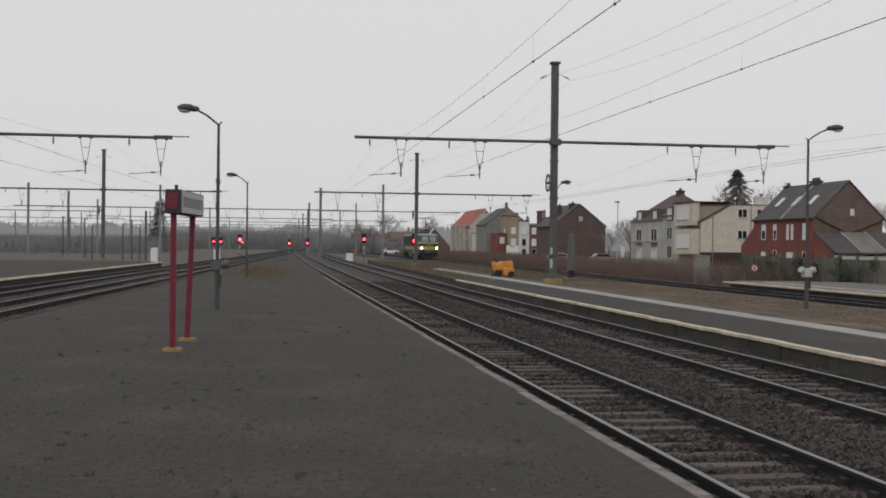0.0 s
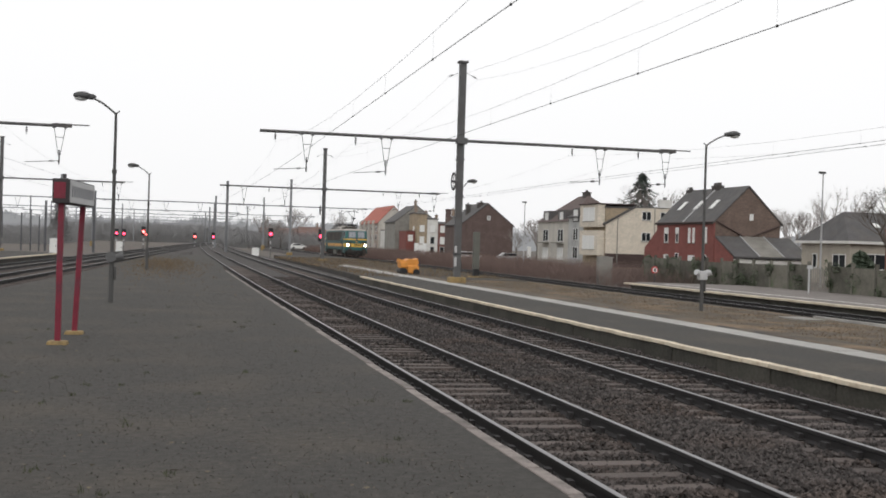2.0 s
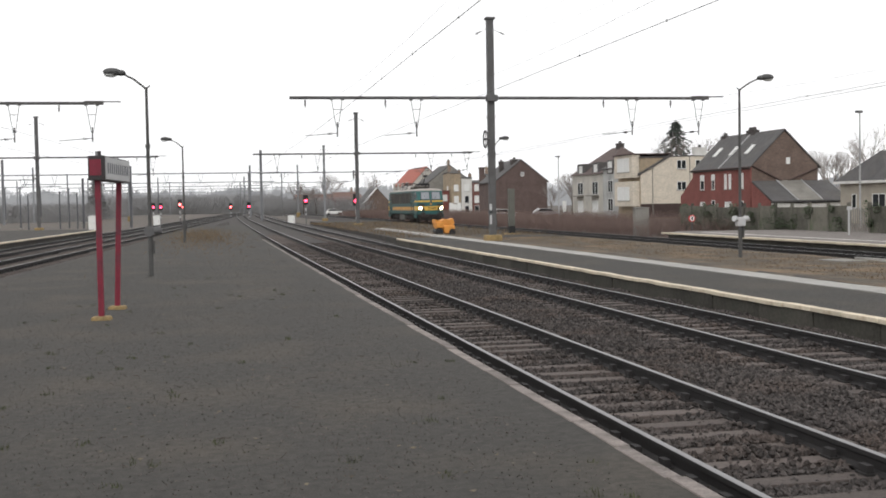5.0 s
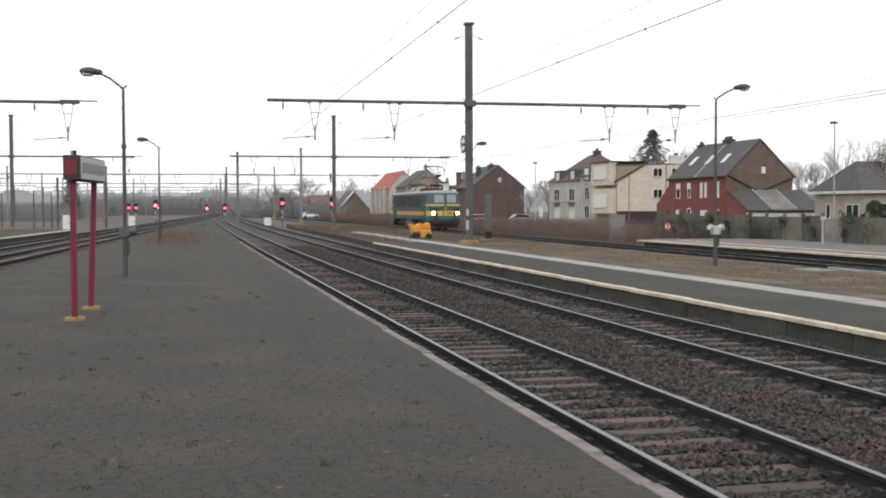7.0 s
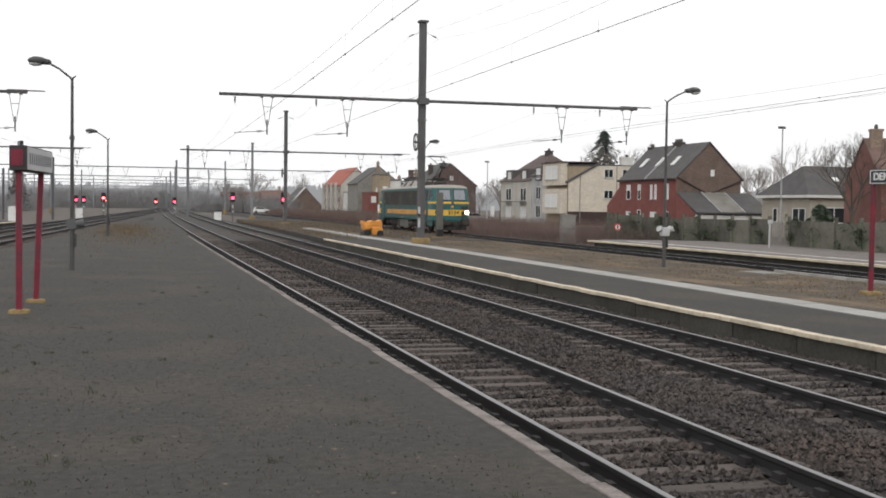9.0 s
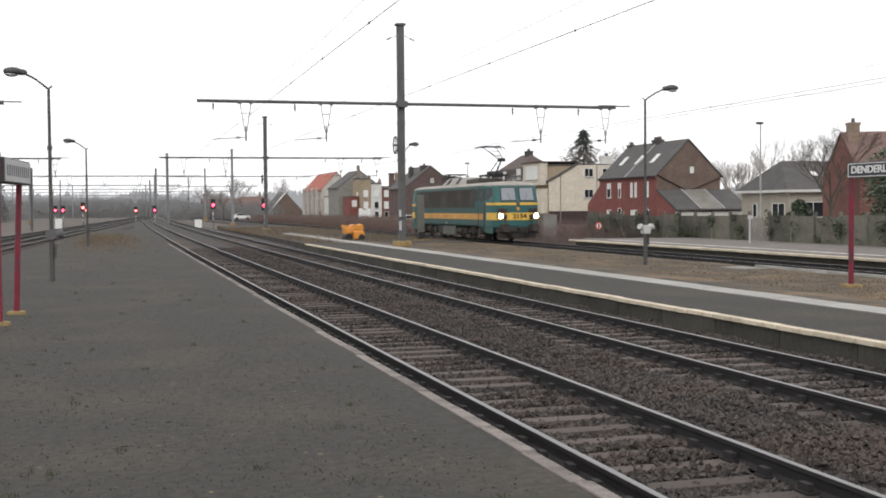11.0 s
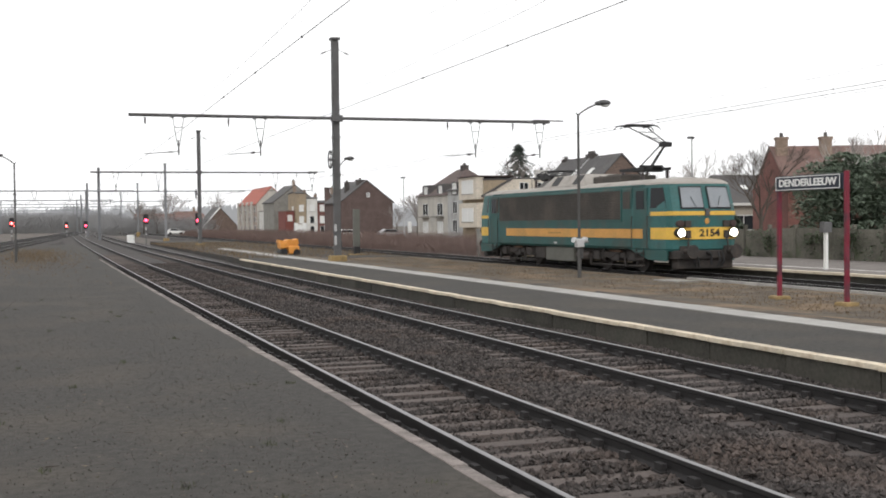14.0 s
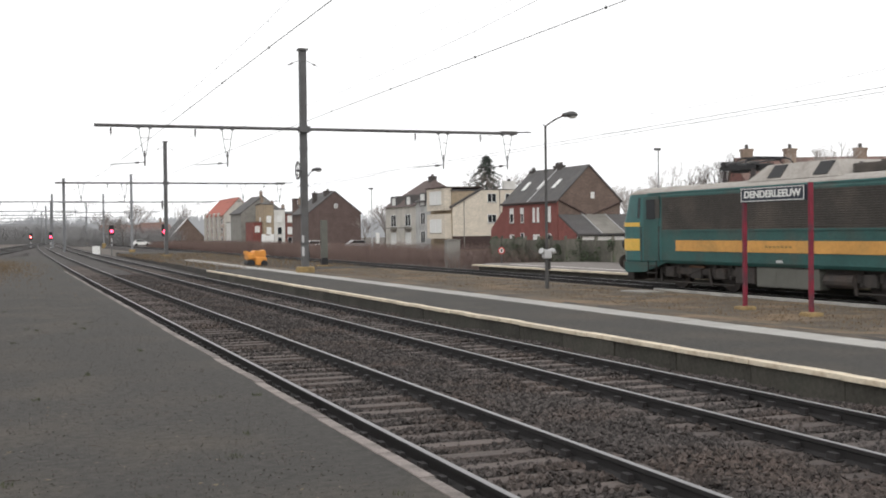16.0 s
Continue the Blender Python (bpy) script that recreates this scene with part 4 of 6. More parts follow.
def locomotive():
    g = thing("locomotive", 23.0, 161.0, RAIL_Z, "teal electric locomotive with yellow bands and lit headlights", "locomotive")
    bm = B()
    side = [(1.39, 0.89), (1.45, 0.99), (1.45, 3.20), (1.405, 3.335)]
    prism(bm, side + [(-x, z) for x, z in side[::-1]], CAB + 0.002, LENGTH - CAB - 0.002)
    part("body", bm, M_TEAL, g, "grimy teal body side")
    bm = B()
    top = [(1.41, 3.325), (1.37, 3.40), (1.25, 3.48), (0.99, 3.55), (0.58, 3.585), (0.0, 3.60)]
    prism(bm, top + [(-x, z) for x, z in top[-2::-1]], CAB, LENGTH - CAB)
    roof = part("roof", bm, M_ROOFGREY, g, "pale dusty grey roof")
    # raised hood with slanting ends and dark louvres
    y0, y1 = 7.9, 11.3
    bm = B()
    low = [bm.verts.new((x, y, 3.50)) for x, y in ((-1.24, y0 - 0.35), (1.24, y0 - 0.35), (1.24, y1 + 0.5), (-1.24, y1 + 0.5))]
    high = [bm.verts.new((x, y, 4.0)) for x, y in ((-0.85, y0 + 0.1), (0.85, y0 + 0.1), (0.85, y1 - 0.1), (-0.85, y1 - 0.1))]
    bm.faces.new(low[::-1]), bm.faces.new(high)
    for i in range(4):
        bm.faces.new((low[i], low[(i + 1) % 4], high[(i + 1) % 4], high[i]))
    bmesh.ops.recalc_face_normals(bm, faces=bm.faces)
    hood = part("roof_hood", bm, M_ROOFGREY, g, "raised roof equipment hood")
    for yy in (8.15, 10.25):
        for s in (-1, 1):
            bm = B()
            quad(bm, [(s * 1.19, yy - 0.08, 3.57), (s * 1.19, yy + 0.55, 3.57), (s * 0.89, yy + 0.55, 3.955), (s * 0.89, yy - 0.08, 3.955)], 0.02 * s)
            part("hood_louvre", bm, M_BLACK, hood)
    bm = B()
    box(bm, -0.8, 0.8, 5.0, 7.5, 3.55, 3.84, 0.05)
    box(bm, -0.6, 0.6, 5.8, 6.6, 3.84, 3.9, 0.02)
    part("roof_box", bm, M_GRILLE, g, "low brown roof equipment box")
    cab(g, 0)
    cab(g, 1)
    lettering("2154", 0.36, M_BLACK, g, pose(0.1, -0.046, 1.515, 90, 0, 0), 0.85, "number_lettering")
    for s in (-1, 1):
        bm = B()
        box(bm, s * 1.45 - 0.02, s * 1.45 + 0.012, 3.83, 16.35, 2.04, 3.16)
        fr = part("side_grille", bm, M_GRILLE, g, "long grimy brown ventilation grille")
        for a0, a1, b0, b1 in ((3.77, 16.41, 1.98, 2.04), (3.77, 16.41, 3.16, 3.22), (3.77, 3.83, 2.04, 3.16), (16.35, 16.41, 2.04, 3.16)):
            bm = B()
            box(bm, s * 1.455 - 0.02, s * 1.455 + 0.02, a0, a1, b0, b1)
            part("grille_frame", bm, M_TEAL, fr)
        for k in range(1, 7):
            bm = B()
            yy = 3.83 + 12.52 * k / 7
            box(bm, s * 1.464 - 0.01, s * 1.464 + 0.01, yy - 0.03, yy + 0.03, 2.04, 3.16)
            part("grille_stile", bm, M_GRILLE, fr)
        for k in range(16):
            bm = B()
            zz = 2.065 + k * 0.068
            quad(bm, [(s * 1.464, 3.85, zz), (s * 1.464, 16.33, zz), (s * 1.482, 16.33, zz + 0.04), (s * 1.482, 3.85, zz + 0.04)], 0.006)
            part("grille_slat", bm, M_GRILLE, fr)
        for yy in (3.08, 16.55):
            bm = B()
            box(bm, s * 1.455 - 0.012, s * 1.455 + 0.012, yy, yy + 0.55, 2.45, 3.12, 0.004)
            part("side_hatch", bm, M_GRILLE, g, "brown louvred side hatch")
        bm = B()
        box(bm, s * 1.456 - 0.014, s * 1.456 + 0.014, 2.1, 15.5, 1.32, 1.68)
        band = part("amber_band", bm, M_AMBER, g, "faded amber stripe along the side")
        bm = B()
        box(bm, s * 1.470 - 0.004, s * 1.470 + 0.006, 9.0, 10.9, 1.36, 1.64)
        pl2 = part("name_panel", bm, M_AMBER, band)
        for k in range(7):
            bm = B()
            box(bm, s * 1.477 - 0.003, s * 1.477 + 0.004, 9.3 + k * 0.19, 9.42 + k * 0.19, 1.465, 1.525)
            part("writing_bar", bm, M_FADEDWRITING, pl2)
        bm = B()
        box(bm, s * 1.453 - 0.006, s * 1.453 + 0.008, 9.75, 10.05, 1.02, 1.10)
        part("builder_plate", bm, M_SIGNFACE, g, "small pale maker's plate")
        bm = B()
        box(bm, s * 1.42 - 0.02, s * 1.42 + 0.02, 2.0, LENGTH - 2.0, 3.30, 3.35)
        part("rain_gutter", bm, M_TEALTOP, g)
        bm = B()
        box(bm, s * 1.15 - 0.2, s * 1.15 + 0.2, 8.25, 11.15, 0.27, 0.87, 0.03)
        battery = part("battery_box", bm, M_BOXGREY, g, "grey equipment box under the floor")
        for k in range(3):
            bm = B()
            box(bm, s * 1.352 - 0.004, s * 1.352 + 0.008, 8.32 + k * 0.95, 9.2 + k * 0.95, 0.33, 0.8)
            part("battery_door", bm, M_BOXGREY, battery)
        bm = B()
        box(bm, s * 1.2 - 0.12, s * 1.2 + 0.12, 11.3, 12.3, 0.34, 0.86, 0.03)
        part("fuse_box", bm, M_BOGIE, g)
        bm = B()
        rod(bm, (s * 1.15, 6.9, 0.56), (s * 1.15, 8.1, 0.56), 0.2, n=12)
        part("air_tank", bm, M_BOGIE, g)
    bm = B()
    box(bm, -1.1, 1.1, 0.7, LENGTH - 0.7, 0.66, 0.9)
    part("underframe", bm, M_BOGIE, g)
    # bogies with turning wheels
    for yc in (4.75, LENGTH - 4.75):
        bm = B()
        for s in (-1, 1):
            box(bm, s * 1.12 - 0.08, s * 1.12 + 0.08, yc - 2.3, yc + 2.3, 0.52, 0.76, 0.04)
            for dy in (-1.5, 1.5):
                box(bm, s * 1.16 - 0.14, s * 1.16 + 0.14, yc + dy - 0.24, yc + dy + 0.24, 0.42, 0.78, 0.04)
                for q in (-0.42, 0.42):
                    for k in range(4):
                        rod(bm, (s * 1.14, yc + dy + q, 0.46 + 0.1 * k), (s * 1.14, yc + dy + q, 0.51 + 0.1 * k), 0.12, n=10)
                    rod(bm, (s * 1.14, yc + dy + q, 0.40), (s * 1.14, yc + dy + q, 0.86), 0.08, n=8)
                rod(bm, (s * 1.22, yc + dy + 0.7, 0.75), (s * 1.22, yc + dy + 0.62, 0.2), 0.05, n=6)
            rod(bm, (s * 1.2, yc - 0.5, 0.8), (s * 1.2, yc + 0.5, 0.5), 0.06, n=8)
            box(bm, s * 1.14 - 0.1, s * 1.14 + 0.1, yc - 0.3, yc + 0.3, 0.4, 0.86, 0.03)
            rod(bm, (s * 1.18, yc - 2.1, 0.24), (s * 1.18, yc + 2.1, 0.24), 0.03, n=6)
        box(bm, -1.0, 1.0, yc - 0.4, yc + 0.4, 0.4, 0.76)
        part("bogie", bm, M_BOGIE, g, "dark grimy bogie side frame")
        for s in (-1, 1):
            bm = B()
            box(bm, s * 1.24 - 0.03, s * 1.24 + 0.03, yc - 0.55, yc + 0.35, 0.76, 0.83, 0.01)
            part("brake_lever", bm, M_RUSTY, g, "rusty brown brake rigging")
        for dy in (-1.5, 1.5):
            bm = B()
            for s in (-1, 1):
                rod(bm, (s * 0.70, 0, 0), (s * 0.82, 0, 0), 0.60, n=28)
                rod(bm, (s * 0.66, 0, 0), (s * 0.70, 0, 0), 0.63, n=28)
                for k in range(6):
                    a = math.tau * k / 6
                    rod(bm, (s * 0.83, 0.3 * math.cos(a), 0.3 * math.sin(a)), (s * 0.85, 0.3 * math.cos(a), 0.3 * math.sin(a)), 0.07, n=8)
            rod(bm, (-0.9, 0, 0), (0.9, 0, 0), 0.09, n=10)
            w = part("wheelset", bm, M_BOGIE, g)
            w.matrix_basis = pose(0, yc + dy, 0.603)
            WHEELS.append((w, yc + dy))
    pantograph(g, 4.44, True, 1)
    pantograph(g, LENGTH - 6.3, False, -1)
    for x in (-0.4, 0.4):
        bm = B()
        for y in (6.0, 7.6, 11.6, 12.0):
            rod(bm, (x, y, 3.56), (x, y, 3.9), 0.06, n=8)
        rod(bm, (x, 11.6, 3.9), (x, 12.0, 3.9), 0.02, n=6)
        part("roof_insulators", bm, M_INSUL, g)
    return g


WHEELS = []


def loco_y(t):
    for (a, p), (b2, q) in zip(LOCO, LOCO[1:]):
        if t <= b2:
            return p + (q - p) * (t - a) / (b2 - a)
    return LOCO[-1][1]


def motions():
    walk(ENGINE, [(t, pose(23.0, y, RAIL_Z)) for t, y in LOCO])
    # wheels roll without slip: under a quarter turn from row to row
    for w, yy in WHEELS:
        walk(w, [(k / 10, pose(0, yy, 0.603, math.degrees(-(loco_y(0) - loco_y(k / 10)) / 0.62) * -1, 0, 0)) for k in range(0, 161)])


# ---- houses ----
def window(g, face, u, z, w, h, glass, depth=0.0, sill=True):
    """face 'x': on the wall whose plane is x = depth; face 'y': on y = depth. Both look to lower values."""
    def bx(bm, a0, a1, d0, d1, z0, z1):
        if face == "x":
            return box(bm, depth + d0, depth + d1, a0, a1, z0, z1)
        return box(bm, a0, a1, depth + d0, depth + d1, z0, z1)
    t = 0.07
    bm = B()
    bx(bm, u - w / 2, u + w / 2, -0.05, 0.02, z, z + t), bx(bm, u - w / 2, u + w / 2, -0.05, 0.02, z + h - t, z + h)
    bx(bm, u - w / 2, u - w / 2 + t, -0.05, 0.02, z + t, z + h - t), bx(bm, u + w / 2 - t, u + w / 2, -0.05, 0.02, z + t, z + h - t)
    if w > 1.3:
        bx(bm, u - t / 2, u + t / 2, -0.05, 0.02, z + t, z + h - t)
    win = part("window", bm, M_WHITE, g)
    bm = B()
    bx(bm, u - w / 2 + t, u + w / 2 - t, -0.015, 0.01, z + t, z + h - t)
    part("pane", bm, glass, win)
    if sill:
        bm = B()
        bx(bm, u - w / 2 - 0.08, u + w / 2 + 0.08, -0.12, 0.0, z - 0.08, z)
        part("sill", bm, M_CONC, win)


def house(x0, x1, y0, y1, eave, ridge, axis, wall, roof, label, base=-0.45, over=0.3, hip=0.0, group="houses behind the line", turn=0.0):
    g = thing("house", x0, y0, base, label, "house", group, turn=turn)
    w, d, e, r = x1 - x0, y1 - y0, eave - base, ridge - base
    bm = B()
    if axis == "y" and not hip:
        prism(bm, [(0, -0.5), (w, -0.5), (w, e), (w / 2, r - 0.12), (0, e)], 0, d, "y")
    elif axis == "x" and not hip:
        prism(bm, [(0, -0.5), (d, -0.5), (d, e), (d / 2, r - 0.12), (0, e)], 0, w, "x")
    else:
        box(bm, 0, w, 0, d, -0.5, e)
    part("wall", bm, wall, g)
    bm = B()
    o, t = over, 0.16
    if hip:
        pts = [(-o, -o, e), (w + o, -o, e), (w + o, d + o, e), (-o, d + o, e)]
        k = hip
        if axis == "y":
            tops = [(w / 2, k, r), (w / 2, d - k, r)]
            fs = [(0, 1, 4), (1, 2, 5, 4), (2, 3, 5), (3, 0, 4, 5), (3, 2, 1, 0)]
        else:
            tops = [(k, d / 2, r), (w - k, d / 2, r)]
            fs = [(0, 1, 5, 4), (1, 2, 5), (2, 3, 4, 5), (3, 0, 4), (3, 2, 1, 0)]
        vs = [bm.verts.new(p) for p in pts + tops]
        for f in fs:
            bm.faces.new([vs[i] for i in f])
        bmesh.ops.recalc_face_normals(bm, faces=bm.faces)
    else:
        sp = w if axis == "y" else d
        ln = d if axis == "y" else w
        k = (r - e) / (sp / 2)
        for s in (-1, 1):
            m0, m1 = sp / 2, sp / 2 + s * (sp / 2 + o)
            prism(bm, [(m0, r), (m1, r - k * (sp / 2 + o)), (m1, r - k * (sp / 2 + o) + t), (m0, r + t)], -0.12, ln + 0.12, axis)
    part("roof", bm, roof, g)
    return g


def chimney(g, x, y, z0, z1, m=None, pots=1, w=0.6, d=0.6):
    bm = B()
    box(bm, x - w / 2, x + w / 2, y - d / 2, y + d / 2, z0, z1, 0.02)
    box(bm, x - w / 2 - 0.06, x + w / 2 + 0.06, y - d / 2 - 0.06, y + d / 2 + 0.06, z1 - 0.18, z1)
    c = part("chimney", bm, m or M_CHIM, g)
    for k in range(pots):
        bm = B()
        yy = y + (k - (pots - 1) / 2) * 0.45
        rod(bm, (x, yy, z1), (x, yy, z1 + 0.35), 0.16, 0.13, n=10)
        part("chimney_pot", bm, M_POT, c)


def strip(g, pts, w, h, m, name="roof_strip"):
    bm = B()
    for p, q in zip(pts, pts[1:]):
        rod(bm, p, q, w, n=6)
    part(name, bm, m, g)


def houses():
    z = 0.45  # local heights count from the base at -0.45
    # red brick pair with a brown gable
    g = house(57.7, 65.5, 115, 130, 5.45, 9.3, "y", M_BROWNBRICK, M_SLATE, "red brick pair of houses under a dark slate roof")
    bm = B()
    box(bm, -0.12, 0.0, -0.05, 15.0, 0, 5.8)
    box(bm, -0.12, 0.0, 15.0, 18.6, 0, 2.8)
    front = part("front_wall", bm, M_REDBRICK, g, "red painted brick front")
    bm = B()
    prism(bm, [(15.0, 2.8), (18.6, 2.8), (15.0, 5.0)], -0.1, 4.0, "x")
    part("side_annex", bm, M_REDBRICK, g)
    for u, zz, w, h, m in ((12.2, 3.5, 1.1, 1.75, M_GLASS), (9.2, 3.5, 0.7, 1.75, M_GLASS), (6.0, 3.5, 0.55, 1.7, M_BLIND), (4.9, 3.5, 0.55, 1.7, M_BLIND), (2.0, 3.5, 0.8, 1.75, M_BLIND), (12.2, 0.75, 1.15, 1.35, M_BLIND), (9.2, 0.4, 0.9, 1.9, M_GLASS), (5.4, 0.9, 1.6, 1.2, M_BLIND), (2.0, 1.0, 0.8, 1.2, M_GLASS)):
        window(g, "x", u, zz, w, h, m, -0.12)
    for u in (12.2, 9.2):
        bm = B()
        box(bm, -0.19, -0.14, u - 0.45, u + 0.45, 4.55, 5.2)
        part("roller_blind", bm, M_BLIND, g, "half lowered white roller shutter")
    window(g, "y", 4.3, 6.1, 0.45, 0.7, M_BLIND, 0.0, False)
    for u in (3.4, 7.3, 11.6):
        bm = B()
        k = (9.3 - 5.45) / 3.9
        quad(bm, [(1.3, u, 5.9 + 1.3 * k + 0.2), (2.3, u, 5.9 + 2.3 * k + 0.2), (2.3, u + 0.9, 5.9 + 2.3 * k + 0.2), (1.3, u + 0.9, 5.9 + 1.3 * k + 0.2)], 0.06)
        part("roof_window", bm, M_BLIND, g, "pale tilted roof window")
    strip(g, [(-0.3, 7.5, 5.85), (3.9, 7.5, 9.95)], 0.09, 0.1, M_ZINC)
    strip(g, [(-0.36, -0.1, 5.78), (-0.36, 15.1, 5.78)], 0.09, 0.1, M_DARKWALL, "gutter")
    strip(g, [(0.1, -0.12, 5.9), (3.8, -0.14, 4.1), (7.7, -0.12, 5.6)], 0.08, 0.1, M_DARKWALL, "gable_course")
    chimney(g, 3.9, 7.4, 9.0, 10.2, M_SOOT, 4, 0.6, 1.9)
    chimney(g, 3.9, 14.4, 9.0, 9.95, M_SOOT, 2, 0.6, 1.1)
    # lean-to against the gable
    a = house(57.7, 66.3, 110.6, 114.94, 1.45, 1.47, "y", M_WHITEREND, M_SLATE, "low lean-to annexe with patched slate roof", over=0.02, group="annexes")
    bm = B()
    prism(bm, [(-0.3, 2.15), (4.3, 4.3), (4.3, 4.15), (-0.3, 2.0)], 0.0, 8.9, "x")
    part("lean_roof", bm, M_SLATE, a)
    bm = B()
    prism(bm, [(0.0, 0.0), (4.3, 0.0), (4.3, 4.1), (0.0, 2.05)], -0.06, 0.0, "x")
    part("side_wall", bm, M_REDBRICK, a)
    bm = B()
    prism(bm, [(-0.3, 2.19), (4.3, 4.34), (4.3, 4.31), (-0.3, 2.16)], 3.0, 5.7, "x")
    part("roof_patch", bm, M_LEADROOF, a, "paler roof sheet")
    for x in (2.9, 5.75):
        strip(a, [(x, -0.3, 2.2), (x, 4.3, 4.36)], 0.07, 0.1, M_ZINC)
    # cream brick house with a stepped side
    g = house(58, 72, 148, 156.5, 7.7, 7.8, "y", M_OCHBRICK, M_SLATE, "cream brick house with dark roof slope and bays", over=0.1)
    bm = B()
    prism(bm, [(0, 1.9), (14, 1.9), (14, 8.3), (4.3, 8.3), (0.0, 5.9)], -0.12, 0.0, "y")
    part("side_wall", bm, M_YBRICK, g, "cream brick side wall")
    bm = B()
    prism(bm, [(0, 0), (14, 0), (14, 1.9), (0, 1.9)], -0.10, 0.0, "y")
    part("plinth", bm, M_DARKWALL, g)
    bm = B()
    prism(bm, [(-0.3, 5.75), (4.3, 8.3), (4.3, 8.6), (-0.3, 6.05)], -0.3, 8.6, "y")
    part("front_roof", bm, M_SLATE, g)
    for z0, z1 in ((1.6, 5.0), (5.5, 8.6)):
        bm = B()
        box(bm, -1.0, 0.05, 0.3, 7.4, z0, z1)
        bay = part("bay", bm, M_YBRICK, g)
        window(g, "x", 3.85, z0 + 0.8, 4.6, 1.9, M_BLIND, -1.0)
    bm = B()
    box(bm, -1.2, 4.5, 0.1, 7.6, 8.6, 8.75)
    part("bay_roof", bm, M_DARKWALL, g)
    for u, zz in ((5.9, 6.6), (5.9, 3.7), (8.6, 6.6), (8.6, 3.7)):
        window(g, "y", u, zz, 1.35, 1.2, M_GLASS, -0.12)
    strip(g, [(1.7, -0.17, 0.3), (1.7, -0.17, 6.8)], 0.06, 0.1, M_CONC, "downpipe")
    strip(g, [(7.1, -0.17, 0.3), (7.1, -0.17, 8.3)], 0.06, 0.1, M_CONC, "downpipe")
    chimney(g, 9.5, 2.0, 8.0, 9.6, M_WHITEREND, 2, 1.8, 0.7)
    # grey house with dormers
    g = house(58, 66, 156.6, 163, 6.6, 8.2, "y", M_GREYREND, M_SLATE, "grey rendered house with dark dormers")
    for u in (3.2,):
        bm = B()
        box(bm, -0.05, 2.4, u - 1.3, u + 1.3, 6.3, 8.3)
        part("dormer", bm, M_SLATE, g, "slate clad dormer")
        window(g, "x", u, 6.5, 1.7, 1.6, M_BLIND, -0.05)
        window(g, "x", u, 3.6, 2.0, 1.8, M_GLASS)
        window(g, "x", u, 0.9, 2.0, 1.8, M_GLASS)
    g = house(58, 68, 163.1, 177.5, 6.0, 10.2, "y", M_PALEREND, M_DARKTILE, "pale rendered house with a hipped dark tiled roof", hip=5.0)
    for u in (3.4, 10.4):
        bm = B()
        box(bm, 0.1, 2.6, u - 1.7, u + 1.7, 6.2, 8.2)
        part("dormer", bm, M_SLATE, g, "slate clad dormer")
        window(g, "x", u, 6.6, 1.5, 1.3, M_BLIND, 0.1)
        window(g, "x", u, 3.4, 2.6, 1.9, M_GLASS)
        window(g, "x", u, 0.6, 2.6, 1.9, M_BLIND)
        bm = B()
        box(bm, -1.1, 0.0, u - 1.6, u + 1.6, 3.1, 3.3)
        part("balcony", bm, M_CONC, g)
    chimney(g, 5.0, 6, 9.6, 11.2, M_SOOT, 2, 0.9, 1.4)
    # dark brick gable
    g = house(51, 60.6, 200, 212, 5.7, 9.5, "y", M_DARKBRICK, M_SLATE, "dark brown brick house, gable to the line")
    window(g, "y", 5.0, 7.0, 0.6, 0.8, M_GREYREND, 0.0, False)
    chimney(g, 4.2, 2.5, 9.2, 10.2, M_SOOT, 2, 1.4, 0.8)
    chimney(g, 2.4, 5, 7.6, 9.9, M_SOOT, 1, 0.8, 0.8)
    # terrace fronts farther on
    spec = (("narrow ochre brick terrace house with white windows", 53.7, 55.85, 8.5, 8.8, M_OCHBRICK, (1.05,)), ("white rendered narrow terrace house", 55.95, 58.35, 7.4, 7.7, M_WHITEREND, (1.2,)), ("red brown brick terrace house with white windows", 58.45, 62.2, 6.4, 6.9, M_WINEBRICK, (0.95, 2.75)), ("brown brick terrace house", 62.3, 67.5, 7.2, 8.4, M_BROWNBRICK, (1.3, 3.8)))
    for label, a, b2, e, r, wm, us in spec:
        g = house(a, b2, 250, 259, e, r, "x", wm, M_SLATE, label, over=0.15, group="terrace")
        for u in us:
            window(g, "y", u, 5.0, 1.05, 1.5, M_BLIND)
            window(g, "y", u, 2.4, 1.05, 1.6, M_BLIND if wm != M_WHITEREND else M_GLASS)
            window(g, "y", u, 0.3, 1.0, 1.5, M_GLASS)
        window(g, "x", 4.0, 4.6, 1.4, 1.6, M_BLIND)
        chimney(g, 0.5, 4.5, e, r + 2.0)
    g = house(51, 61, 262, 275, 6.9, 10.7, "y", M_CONC, M_SLATE, "grey house with its blank gable to the line")
    chimney(g, 4.8, 0.8, 10.5, 12.3)
    g = house(51.6, 53.6, 252, 260, 4.6, 4.7, "y", M_REDBRICK, M_TILE, "small red brick annexe", over=0.1, group="annexes")
    window(g, "y", 1.0, 2.9, 1.1, 1.4, M_BLIND)
    g = house(53.8, 62, 300, 328, 7.2, 11.6, "y", M_PALEBRICK, M_REDTILE, "three storey pale brick apartment house with bright red roof")
    for k in range(4):
        for zz in (0.5, 2.9, 5.3):
            window(g, "x", 2.6 + k * 7, zz, 2.6, 1.5, M_GLASS)
        bm = B()
        box(bm, -0.35, 0.0, 4.9 + k * 7, 7.6 + k * 7, 0.5, 8.2)
        part("stair_bay", bm, M_PALEREND, g)
    bm = B()
    prism(bm, [(0.1, 0), (8.1, 0), (8.1, 7.6), (4.1, 11.8), (0.1, 7.6)], -0.15, 0.0, "y")
    part("gable_wall", bm, M_PALEREND, g, "pale rendered gable")
